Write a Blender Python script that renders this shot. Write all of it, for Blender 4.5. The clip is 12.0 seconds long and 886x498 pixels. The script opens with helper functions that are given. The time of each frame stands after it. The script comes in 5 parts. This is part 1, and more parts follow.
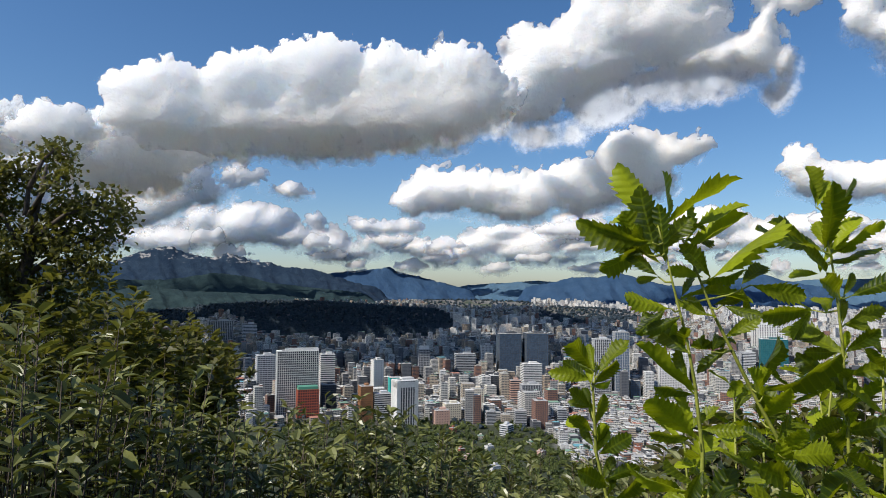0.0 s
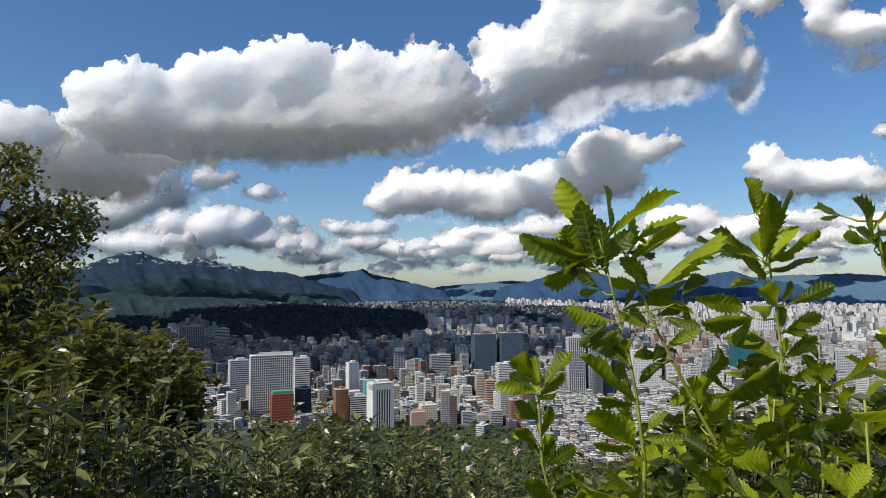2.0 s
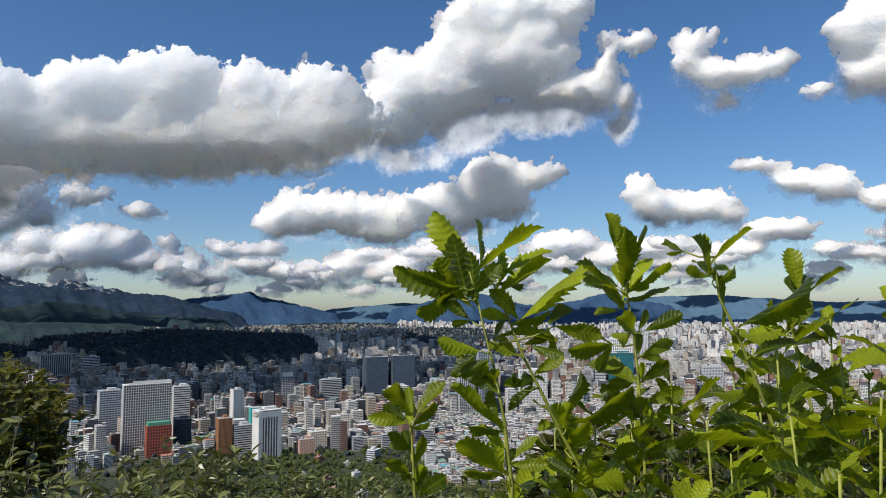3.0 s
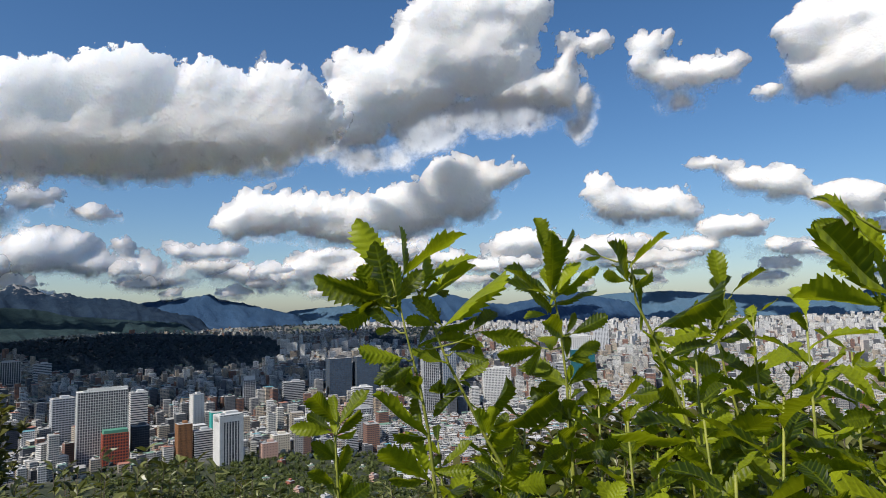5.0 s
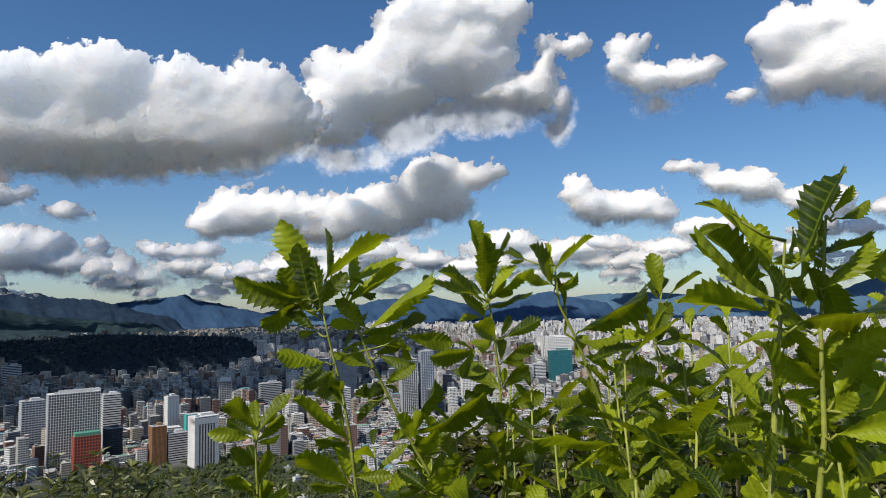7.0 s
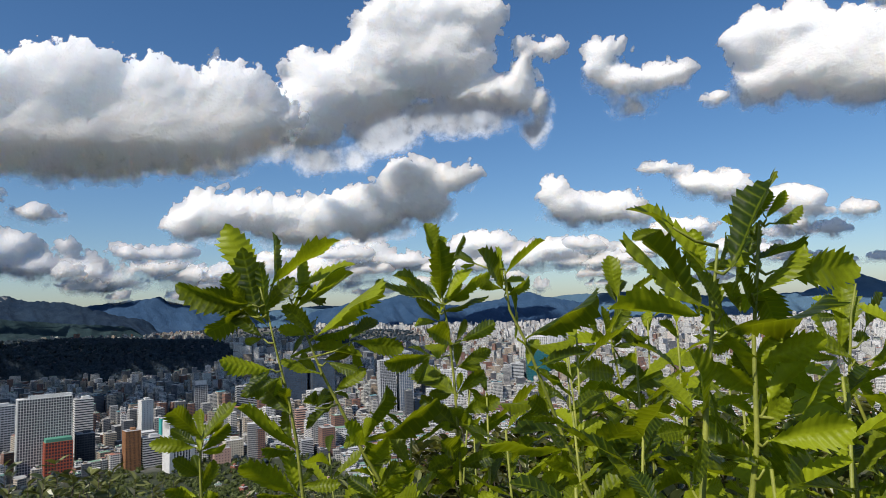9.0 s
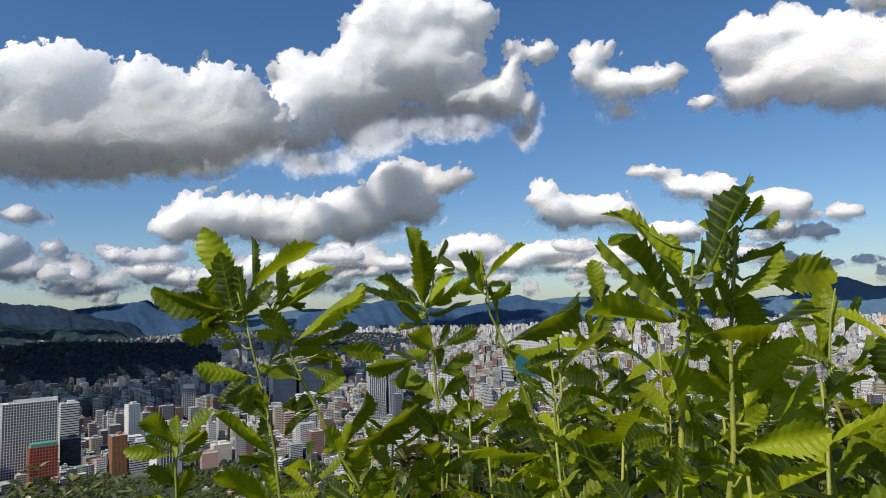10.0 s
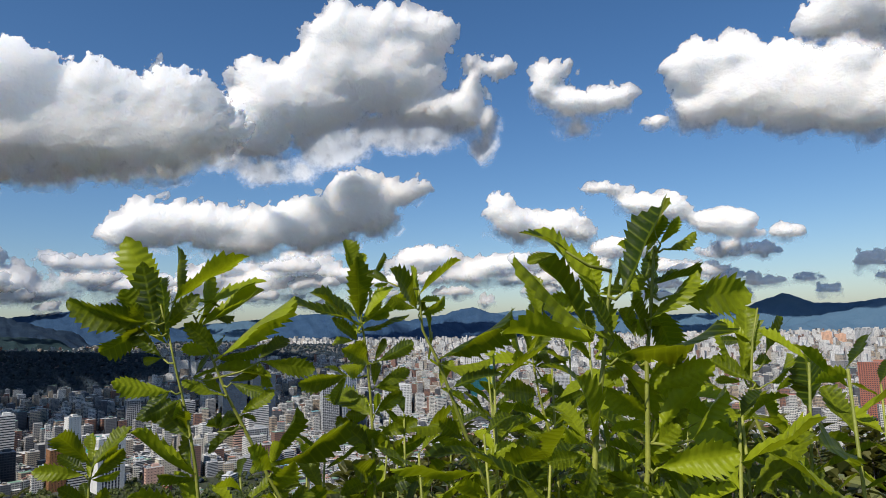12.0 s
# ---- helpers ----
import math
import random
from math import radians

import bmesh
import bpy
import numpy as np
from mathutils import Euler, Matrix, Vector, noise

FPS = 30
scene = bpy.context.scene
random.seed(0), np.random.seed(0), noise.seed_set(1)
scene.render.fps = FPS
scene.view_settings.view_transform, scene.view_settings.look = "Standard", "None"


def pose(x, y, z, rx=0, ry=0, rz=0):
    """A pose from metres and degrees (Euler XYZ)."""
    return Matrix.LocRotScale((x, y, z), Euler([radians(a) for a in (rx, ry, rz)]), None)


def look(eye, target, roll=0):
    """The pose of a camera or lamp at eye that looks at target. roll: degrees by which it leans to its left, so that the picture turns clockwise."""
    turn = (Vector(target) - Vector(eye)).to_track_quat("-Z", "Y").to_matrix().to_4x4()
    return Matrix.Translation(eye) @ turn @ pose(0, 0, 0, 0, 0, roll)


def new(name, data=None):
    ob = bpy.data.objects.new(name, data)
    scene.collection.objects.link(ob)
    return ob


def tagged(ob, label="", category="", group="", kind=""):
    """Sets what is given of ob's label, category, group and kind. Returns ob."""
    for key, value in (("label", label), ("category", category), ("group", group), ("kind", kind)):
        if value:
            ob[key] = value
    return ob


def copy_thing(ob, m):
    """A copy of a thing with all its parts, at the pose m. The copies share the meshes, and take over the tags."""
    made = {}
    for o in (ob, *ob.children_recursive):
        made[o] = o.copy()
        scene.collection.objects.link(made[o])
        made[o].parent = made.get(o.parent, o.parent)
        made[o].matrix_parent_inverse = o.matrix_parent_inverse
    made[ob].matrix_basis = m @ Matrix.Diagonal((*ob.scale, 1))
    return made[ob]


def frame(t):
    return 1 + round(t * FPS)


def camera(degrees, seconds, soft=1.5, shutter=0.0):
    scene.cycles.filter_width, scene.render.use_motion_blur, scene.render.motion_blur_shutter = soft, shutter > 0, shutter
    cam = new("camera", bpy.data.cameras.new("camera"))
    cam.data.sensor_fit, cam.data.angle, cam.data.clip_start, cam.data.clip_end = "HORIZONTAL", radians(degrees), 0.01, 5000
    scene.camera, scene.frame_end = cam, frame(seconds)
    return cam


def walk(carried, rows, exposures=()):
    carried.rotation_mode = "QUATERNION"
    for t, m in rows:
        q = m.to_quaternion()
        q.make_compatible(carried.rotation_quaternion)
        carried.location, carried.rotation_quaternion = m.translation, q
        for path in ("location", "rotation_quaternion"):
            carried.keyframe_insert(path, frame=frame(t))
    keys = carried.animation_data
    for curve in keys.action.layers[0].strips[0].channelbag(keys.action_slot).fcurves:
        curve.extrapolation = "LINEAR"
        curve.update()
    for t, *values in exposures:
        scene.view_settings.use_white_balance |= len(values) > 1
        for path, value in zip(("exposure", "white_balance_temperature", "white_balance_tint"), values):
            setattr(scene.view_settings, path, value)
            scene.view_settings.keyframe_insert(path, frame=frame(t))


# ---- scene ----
cam = camera(69.2, 12.0, soft=0.9)
PATH = [
    (0.0, 0.000, 0.000, 0.000, 0.20, 3.65, -0.60), (0.5, 0.003, 0.004, 0.000, 0.79, 3.07, -0.23),
    (1.0, 0.008, 0.006, 0.002, 0.21, 1.96, -0.02), (1.5, 0.020, 0.001, 0.009, 0.27, 2.74, 0.47),
    (2.0, 0.044, -0.008, 0.022, -2.07, 3.76, 0.30), (2.5, 0.059, -0.017, 0.035, -6.88, 5.48, 1.27),
    (3.0, 0.071, -0.022, 0.036, -11.65, 5.65, 0.73), (3.5, 0.079, -0.024, 0.037, -13.04, 5.60, 0.86),
    (5.5, 0.157, -0.041, 0.048, -15.36, 5.55, 1.71), (6.0, 0.180, -0.045, 0.048, -15.72, 5.56, 1.62),
    (6.5, 0.200, -0.050, 0.048, -16.22, 5.57, 1.44), (7.0, 0.218, -0.050, 0.048, -16.79, 5.56, 1.60),
    (9.0, 0.264, -0.051, 0.053, -18.72, 5.58, 1.96), (9.5, 0.272, -0.049, 0.054, -19.11, 5.68, 2.05),
    (10.0, 0.280, -0.048, 0.055, -19.64, 5.83, 1.99), (10.5, 0.289, -0.047, 0.057, -20.34, 6.03, 1.86),
    (11.0, 0.298, -0.047, 0.057, -21.26, 6.28, 1.66), (11.5, 0.306, -0.049, 0.058, -22.36, 6.51, 1.53),
    (12.0, 0.316, -0.052, 0.059, -23.57, 6.77, 1.45),
]
walk(cam, [(t, pose(x, y, z, 90 + p, r, yaw)) for t, x, y, z, yaw, p, r in PATH], exposures=[(0.0, 0.22), (2.5, 0.14), (12.0, 0.07)])

# world: clear afternoon sky, one sun high on the left and a little behind
SUN_EL, SUN_AZ = 46.0, -123.0          # azimuth from straight ahead (+y), clockwise
world = bpy.data.worlds.new("sky")
scene.world = world
world.use_nodes = True
wt = world.node_tree
sky = wt.nodes.new("ShaderNodeTexSky")
sky.sky_type, sky.sun_disc = "NISHITA", False
sky.sun_elevation, sky.sun_rotation = radians(SUN_EL), radians(SUN_AZ)
sky.altitude, sky.air_density, sky.dust_density, sky.ozone_density = 250, 1.0, 1.0, 2.8
deep = wt.nodes.new("ShaderNodeMix")
deep.data_type, deep.blend_type = "RGBA", "MULTIPLY"
deep.inputs[0].default_value = 1.0
deep.inputs[7].default_value = (0.97, 0.985, 1.03, 1)
wt.links.new(sky.outputs[0], deep.inputs[6])
rich = wt.nodes.new("ShaderNodeHueSaturation")
rich.inputs["Saturation"].default_value, rich.inputs["Value"].default_value = 1.2, 1.0
wt.links.new(deep.outputs[2], rich.inputs["Color"])
wt.links.new(rich.outputs[0], wt.nodes["Background"].inputs[0])
wt.nodes["Background"].inputs[1].default_value = 0.1
sun = new("sun", bpy.data.lights.new("sun", "SUN"))
sun.data.energy, sun.data.angle, sun.data.color = 4.2, radians(0.53), (1.0, 0.95, 0.87)
SUN_DIR = Vector((math.sin(radians(SUN_AZ)) * math.cos(radians(SUN_EL)), math.cos(radians(SUN_AZ)) * math.cos(radians(SUN_EL)), math.sin(radians(SUN_EL))))
sun.matrix_world = look(SUN_DIR * 50, (0, 0, 0))

# ---------------------------------------------------------------- helpers
TABLE = np.random.default_rng(3).random((256, 256))


def vnoise(x, y, seed=0):
    """Smooth value noise, 0 to 1."""
    x, y = np.asarray(x, float) + seed * 17.31, np.asarray(y, float) + seed * 7.77
    xi, yi = np.floor(x).astype(int), np.floor(y).astype(int)
    u, v = x - xi, y - yi
    u, v = u * u * (3 - 2 * u), v * v * (3 - 2 * v)
    a, b = TABLE[xi % 256, yi % 256], TABLE[(xi + 1) % 256, yi % 256]
    c, d = TABLE[xi % 256, (yi + 1) % 256], TABLE[(xi + 1) % 256, (yi + 1) % 256]
    return (a * (1 - u) + b * u) * (1 - v) + (c * (1 - u) + d * u) * v


def fbm(x, y, octaves=4, seed=0):
    total, amp, norm = 0.0, 1.0, 0.0
    for k in range(octaves):
        c, s = math.cos(0.7 * k + 0.4) * 2 ** k, math.sin(0.7 * k + 0.4) * 2 ** k
        total = total + amp * vnoise(x * c - y * s, x * s + y * c, seed + k)
        norm, amp = norm + amp, amp * 0.5
    return total / norm


def billow(x, y, octaves=4, seed=0):
    """Rounded bumps with sharp creases, 0 to 1."""
    total, amp, norm = 0.0, 1.0, 0.0
    for k in range(octaves):
        c, s = math.cos(0.7 * k + 0.4) * 2 ** k, math.sin(0.7 * k + 0.4) * 2 ** k
        total = total + amp * np.abs(2 * vnoise(x * c - y * s, x * s + y * c, seed + k) - 1)
        norm, amp = norm + amp, amp * 0.5
    return total / norm


def step(x, lo, hi):
    t = np.clip((np.asarray(x, float) - lo) / (hi - lo), 0, 1)
    return t * t * (3 - 2 * t)


def mesh_of(name, verts, faces, smooth=False):
    me = bpy.data.meshes.new(name)
    verts = np.asarray(verts, dtype=np.float32)
    faces = np.asarray(faces, dtype=np.int32)
    n, k = faces.shape
    me.vertices.add(len(verts))
    me.vertices.foreach_set("co", verts.ravel())
    me.loops.add(n * k)
    me.loops.foreach_set("vertex_index", faces.ravel())
    me.polygons.add(n)
    me.polygons.foreach_set("loop_start", np.arange(0, n * k, k, dtype=np.int32))
    me.polygons.foreach_set("use_smooth", np.full(n, smooth))
    me.update(calc_edges=True)
    return me


def part(name, data, material, parent=None, label=""):
    if isinstance(data, bmesh.types.BMesh):
        me = bpy.data.meshes.new(name)
        data.to_mesh(me)
        data.free()
    else:
        me = data
    if material and not me.materials:
        me.materials.append(material)
    ob = new(name, me)
    if parent:
        ob.parent = parent
    if label:
        tagged(ob, label)
    return ob


def box_bm(sx, sy, sz, z0=0.0, bm=None, cx=0.0, cy=0.0, bevel=0.0):
    bm = bm or bmesh.new()
    made = bmesh.ops.create_cube(bm, size=1.0, matrix=Matrix.Translation((cx, cy, z0 + sz / 2)) @ Matrix.Diagonal((sx, sy, sz, 1)))
    if bevel:
        edges = list({e for v in made["verts"] for e in v.link_edges})
        bmesh.ops.bevel(bm, geom=edges, offset=bevel, segments=1, affect="EDGES")
    return bm


# ---------------------------------------------------------------- materials
def material(name):
    m = bpy.data.materials.new(name)
    m.use_nodes = True
    nt = m.node_tree
    return m, nt, nt.nodes["Principled BSDF"], nt.nodes["Material Output"]


def node(nt, kind, **values):
    n = nt.nodes.new(kind)
    for key, value in values.items():
        n.inputs[key].default_value = value
    return n


def ramp(nt, source, stops):
    r = nt.nodes.new("ShaderNodeValToRGB")
    while len(r.color_ramp.elements) < len(stops):
        r.color_ramp.elements.new(0.5)
    for e, (p, c) in zip(r.color_ramp.elements, stops):
        e.position, e.color = p, (*c, 1)
    nt.links.new(source, r.inputs[0])
    return r


def noise_node(nt, scale, detail=4.0, rough=0.55, coord="Object", stretch=None):
    tc = nt.nodes.new("ShaderNodeTexCoord")
    n = node(nt, "ShaderNodeTexNoise", Scale=scale, Detail=detail, Roughness=rough)
    source = tc.outputs[coord]
    if stretch:
        mp = nt.nodes.new("ShaderNodeMapping")
        mp.inputs["Scale"].default_value = stretch
        nt.links.new(source, mp.inputs[0])
        source = mp.outputs[0]
    nt.links.new(source, n.inputs["Vector"])
    return n


def mixc(nt, a, b, fac, blend="MIX"):
    m = nt.nodes.new("ShaderNodeMix")
    m.data_type, m.blend_type = "RGBA", blend
    for socket, value in ((m.inputs[0], fac), (m.inputs[6], a), (m.inputs[7], b)):
        if isinstance(value, (int, float)):
            socket.default_value = value
        elif isinstance(value, tuple):
            socket.default_value = (*value, 1)
        else:
            nt.links.new(value, socket)
    return m.outputs[2]


def math_node(nt, op, a, b=0.0):
    m = nt.nodes.new("ShaderNodeMath")
    m.operation = op
    for i, value in enumerate((a, b)):
        if isinstance(value, (int, float)):
            m.inputs[i].default_value = value
        else:
            nt.links.new(value, m.inputs[i])
    return m.outputs[0]


def add_bump(nt, bsdf, height, strength, distance):
    b = node(nt, "ShaderNodeBump", Strength=strength, Distance=distance)
    nt.links.new(height, b.inputs["Height"])
    nt.links.new(b.outputs[0], bsdf.inputs["Normal"])


def speckled(name, dark, light, scale, rough=0.85, bump=0.0, scale2=None, coord="Object", metallic=0.0):
    """A surface with stains at one scale and grain at another."""
    m, nt, b, out = material(name)
    n1 = noise_node(nt, scale, 5, 0.6, coord)
    col = ramp(nt, n1.outputs[0], [(0.32, dark), (0.68, light)]).outputs[0]
    n2 = noise_node(nt, scale2 or scale * 9, 3, 0.6, coord)
    g = ramp(nt, n2.outputs[0], [(0.3, (0.75, 0.75, 0.75)), (0.7, (1.1, 1.1, 1.1))]).outputs[0]
    nt.links.new(mixc(nt, col, g, 1.0, "MULTIPLY"), b.inputs["Base Color"])
    b.inputs["Roughness"].default_value, b.inputs["Metallic"].default_value = rough, metallic
    if bump:
        add_bump(nt, b, n2.outputs[0], 0.6, bump)
    return m


def cloud_material():
    """Vapour: light wanders inside it, so forms are soft; the rim frays into wisps."""
    m, nt, b, out = material("cloud_vapour")
    at = nt.nodes.new("ShaderNodeAttribute")
    at.attribute_name = "cover"
    sp = nt.nodes.new("ShaderNodeAttribute")
    sp.attribute_name = "spread"
    fray = node(nt, "ShaderNodeTexNoise", Scale=0.8, Detail=8.0, Roughness=0.66)
    nt.links.new(sp.outputs["Vector"], fray.inputs["Vector"])
    fac = math_node(nt, "ADD", at.outputs["Fac"], math_node(nt, "MULTIPLY", math_node(nt, "SUBTRACT", fray.outputs[0], 0.5), 1.25))
    lo = nt.nodes.new("ShaderNodeMapRange")
    lo.interpolation_type = "SMOOTHSTEP"
    lo.inputs["From Min"].default_value, lo.inputs["From Max"].default_value = 0.36, 0.6
    nt.links.new(fac, lo.inputs[0])
    hz = nt.nodes.new("ShaderNodeAttribute")
    hz.attribute_name = "haze"
    nt.links.new(math_node(nt, "ADD", math_node(nt, "MULTIPLY", hz.outputs["Fac"], 0.5), 0.52), lo.inputs["From Max"])
    # shading form: the broad heap, with part of the small puffs
    form = nt.nodes.new("ShaderNodeAttribute")
    form.attribute_name = "form"
    geo = nt.nodes.new("ShaderNodeNewGeometry")
    blend = nt.nodes.new("ShaderNodeMix")
    blend.data_type = "VECTOR"
    blend.inputs[0].default_value = 0.5
    nt.links.new(form.outputs["Vector"], blend.inputs[4])
    nt.links.new(geo.outputs["Normal"], blend.inputs[5])
    puff = node(nt, "ShaderNodeTexNoise", Scale=0.7, Detail=7.0, Roughness=0.62)
    nt.links.new(sp.outputs["Vector"], puff.inputs["Vector"])
    bump = node(nt, "ShaderNodeBump", Strength=0.75, Distance=45.0)
    nt.links.new(puff.outputs[0], bump.inputs["Height"])
    nt.links.new(blend.outputs[1], bump.inputs["Normal"])
    b.inputs["Base Color"].default_value = (0.855, 0.855, 0.855, 1)
    b.inputs["Roughness"].default_value = 1.0
    b.inputs["Specular IOR Level"].default_value = 0.0
    b.inputs["Subsurface Weight"].default_value = 0.78
    b.inputs["Subsurface Anisotropy"].default_value = 0.6
    b.inputs["Subsurface Radius"].default_value = (0.86, 1.0, 1.2)
    b.inputs["Subsurface Scale"].default_value = 300.0
    nt.links.new(bump.outputs[0], b.inputs["Normal"])
    tr = nt.nodes.new("ShaderNodeBsdfTransparent")
    mix = nt.nodes.new("ShaderNodeMixShader")
    nt.links.new(lo.outputs[0], mix.inputs[0])
    nt.links.new(tr.outputs[0], mix.inputs[1])
    nt.links.new(b.outputs[0], mix.inputs[2])
    nt.links.new(mix.outputs[0], out.inputs[0])
    return m


def leaf_material(name, dark, light, gloss, glow, veins=True, through_light=0.42, pale=None):
    """A leaf: diffuse and glossy face, light showing through, ribs in relief."""
    m, nt, b, out = material(name)
    info = nt.nodes.new("ShaderNodeObjectInfo")
    geo = nt.nodes.new("ShaderNodeNewGeometry")
    rnd = info.outputs["Random"] if veins else geo.outputs["Random Per Island"]
    n = noise_node(nt, 22.0 if veins else 6.0, 4)
    mixed = math_node(nt, "ADD", math_node(nt, "MULTIPLY", rnd, 0.7), math_node(nt, "MULTIPLY", n.outputs[0], 0.4))
    col = ramp(nt, mixed, ([(0.45, dark), (0.84, light)] if veins else [(0.22, dark), (0.7, light)]) + ([(0.88, light), (0.92, pale)] if pale else [])).outputs[0]
    if veins:
        uv = nt.nodes.new("ShaderNodeUVMap")
        sep = nt.nodes.new("ShaderNodeSeparateXYZ")
        nt.links.new(uv.outputs[0], sep.inputs[0])
        side = math_node(nt, "ABSOLUTE", math_node(nt, "SUBTRACT", sep.outputs[0], 0.5))
        wave = math_node(nt, "SINE", math_node(nt, "MULTIPLY", math_node(nt, "SUBTRACT", sep.outputs[1], math_node(nt, "MULTIPLY", side, 0.1)), 62.8))
        rib = math_node(nt, "MAXIMUM", math_node(nt, "POWER", math_node(nt, "MAXIMUM", wave, 0.0), 5.0), math_node(nt, "LESS_THAN", side, 0.022))
        col = mixc(nt, col, tuple(min(1, c * 1.5) for c in light), math_node(nt, "MULTIPLY", rib, 0.2))
        bump = node(nt, "ShaderNodeBump", Strength=0.24, Distance=0.0014)
        nt.links.new(wave, bump.inputs["Height"])
        nt.links.new(bump.outputs[0], b.inputs["Normal"])
    nt.links.new(col, b.inputs["Base Color"])
    b.inputs["Roughness"].default_value = gloss
    b.inputs["Specular IOR Level"].default_value = 0.2 if veins else 0.38
    tl = nt.nodes.new("ShaderNodeBsdfTranslucent")
    nt.links.new(mixc(nt, col, glow, 0.75), tl.inputs[0])
    mix = nt.nodes.new("ShaderNodeMixShader")
    mix.inputs[0].default_value = through_light
    nt.links.new(b.outputs[0], mix.inputs[1])
    nt.links.new(tl.outputs[0], mix.inputs[2])
    nt.links.new(mix.outputs[0], out.inputs[0])
    return m


def city_material():
    """Walls of the far town: plaster of many tints, rows of windows laid out by the metre, roofs."""
    m, nt, b, out = material("town_walls")
    geo = nt.nodes.new("ShaderNodeNewGeometry")
    rnd = geo.outputs["Random Per Island"]
    wall = ramp(nt, rnd, [(0.0, (0.6, 0.58, 0.53)), (0.16, (0.74, 0.73, 0.7)), (0.36, (0.34, 0.33, 0.32)), (0.5, (0.52, 0.44, 0.34)), (0.64, (0.3, 0.15, 0.1)), (0.72, (0.66, 0.64, 0.58)), (0.82, (0.12, 0.125, 0.14)), (0.93, (0.46, 0.36, 0.26))])
    wall.color_ramp.interpolation = "CONSTANT"
    uv = nt.nodes.new("ShaderNodeUVMap")
    sep = nt.nodes.new("ShaderNodeSeparateXYZ")
    nt.links.new(uv.outputs[0], sep.inputs[0])
    u = math_node(nt, "FRACT", math_node(nt, "DIVIDE", sep.outputs[0], 3.1))
    v = math_node(nt, "FRACT", math_node(nt, "DIVIDE", sep.outputs[1], 3.3))
    win = math_node(nt, "MULTIPLY", math_node(nt, "MULTIPLY", math_node(nt, "GREATER_THAN", u, 0.24), math_node(nt, "GREATER_THAN", v, 0.45)), math_node(nt, "GREATER_THAN", sep.outputs[1], 0.0))
    cell = nt.nodes.new("ShaderNodeTexWhiteNoise")
    cell.noise_dimensions = "1D"
    nt.links.new(rnd, cell.inputs["W"])
    roof = ramp(nt, cell.outputs["Value"], [(0.0, (0.42, 0.42, 0.41)), (0.35, (0.66, 0.66, 0.64)), (0.6, (0.2, 0.34, 0.25)), (0.7, (0.42, 0.4, 0.38)), (0.86, (0.14, 0.36, 0.42)), (0.9, (0.46, 0.2, 0.14)), (0.95, (0.65, 0.64, 0.6))])
    roof.color_ramp.interpolation = "CONSTANT"
    nsep = nt.nodes.new("ShaderNodeSeparateXYZ")
    nt.links.new(geo.outputs["Normal"], nsep.inputs[0])
    flat = math_node(nt, "GREATER_THAN", nsep.outputs[2], 0.5)
    stain = noise_node(nt, 0.35, 4)
    s = ramp(nt, stain.outputs[0], [(0.3, (0.78, 0.77, 0.75)), (0.7, (1.0, 1.0, 1.0))]).outputs[0]
    col = mixc(nt, wall.outputs[0], (0.05, 0.06, 0.075), win)
    col = mixc(nt, col, roof.outputs[0], flat)
    nt.links.new(mixc(nt, col, s, 1.0, "MULTIPLY"), b.inputs["Base Color"])
    b.inputs["Roughness"].default_value = 0.8
    return m


M_CLOUD = cloud_material()
M_TOWN = city_material()
M_OAK = leaf_material("oak_leaf", (0.012, 0.028, 0.004), (0.28, 0.33, 0.012), 0.42, (0.58, 0.66, 0.01), through_light=0.35)
M_STEM = speckled("green_stem", (0.17, 0.2, 0.025), (0.33, 0.34, 0.05), 30, 0.6)
M_BARK = speckled("bark", (0.05, 0.04, 0.03), (0.13, 0.1, 0.075), 12, 0.9, 0.01)
M_SHRUB = leaf_material("shrub_leaf", (0.016, 0.024, 0.006), (0.2, 0.212, 0.07), 0.34, (0.22, 0.23, 0.015), veins=False, through_light=0.25, pale=(0.45, 0.45, 0.27))
M_TREE = leaf_material("tree_leaf", (0.035, 0.045, 0.01), (0.13, 0.13, 0.03), 0.5, (0.2, 0.19, 0.02), veins=False)
M_SLOPE = leaf_material("slope_leaf", (0.035, 0.055, 0.015), (0.14, 0.17, 0.045), 0.6, (0.15, 0.17, 0.03), veins=False)
# blue of distance haze and cloud shade is mixed into this leaf colour
M_WOOD_HAZE = leaf_material("far_wood_haze_tint", (0.026, 0.044, 0.066), (0.056, 0.082, 0.105), 0.8, (0.05, 0.08, 0.02), veins=False)


def ground_material():
    m, nt, b, out = material("valley_ground")
    n = noise_node(nt, 0.012, 6, 0.6)
    n2 = noise_node(nt, 0.15, 3)
    col = ramp(nt, n.outputs[0], [(0.35, (0.04, 0.06, 0.025)), (0.52, (0.14, 0.135, 0.125)), (0.7, (0.24, 0.235, 0.225))]).outputs[0]
    g = ramp(nt, n2.outputs[0], [(0.3, (0.6, 0.6, 0.6)), (0.7, (1.15, 1.15, 1.15))]).outputs[0]
    at = nt.nodes.new("ShaderNodeAttribute")
    at.attribute_name = "paved"
    soil = ramp(nt, n2.outputs[0], [(0.3, (0.02, 0.03, 0.012)), (0.7, (0.05, 0.06, 0.025))]).outputs[0]
    col = mixc(nt, soil, col, at.outputs["Fac"])
    nt.links.new(mixc(nt, col, g, 1.0, "MULTIPLY"), b.inputs["Base Color"])
    b.inputs["Roughness"].default_value = 0.92
    return m


M_GROUND = ground_material()


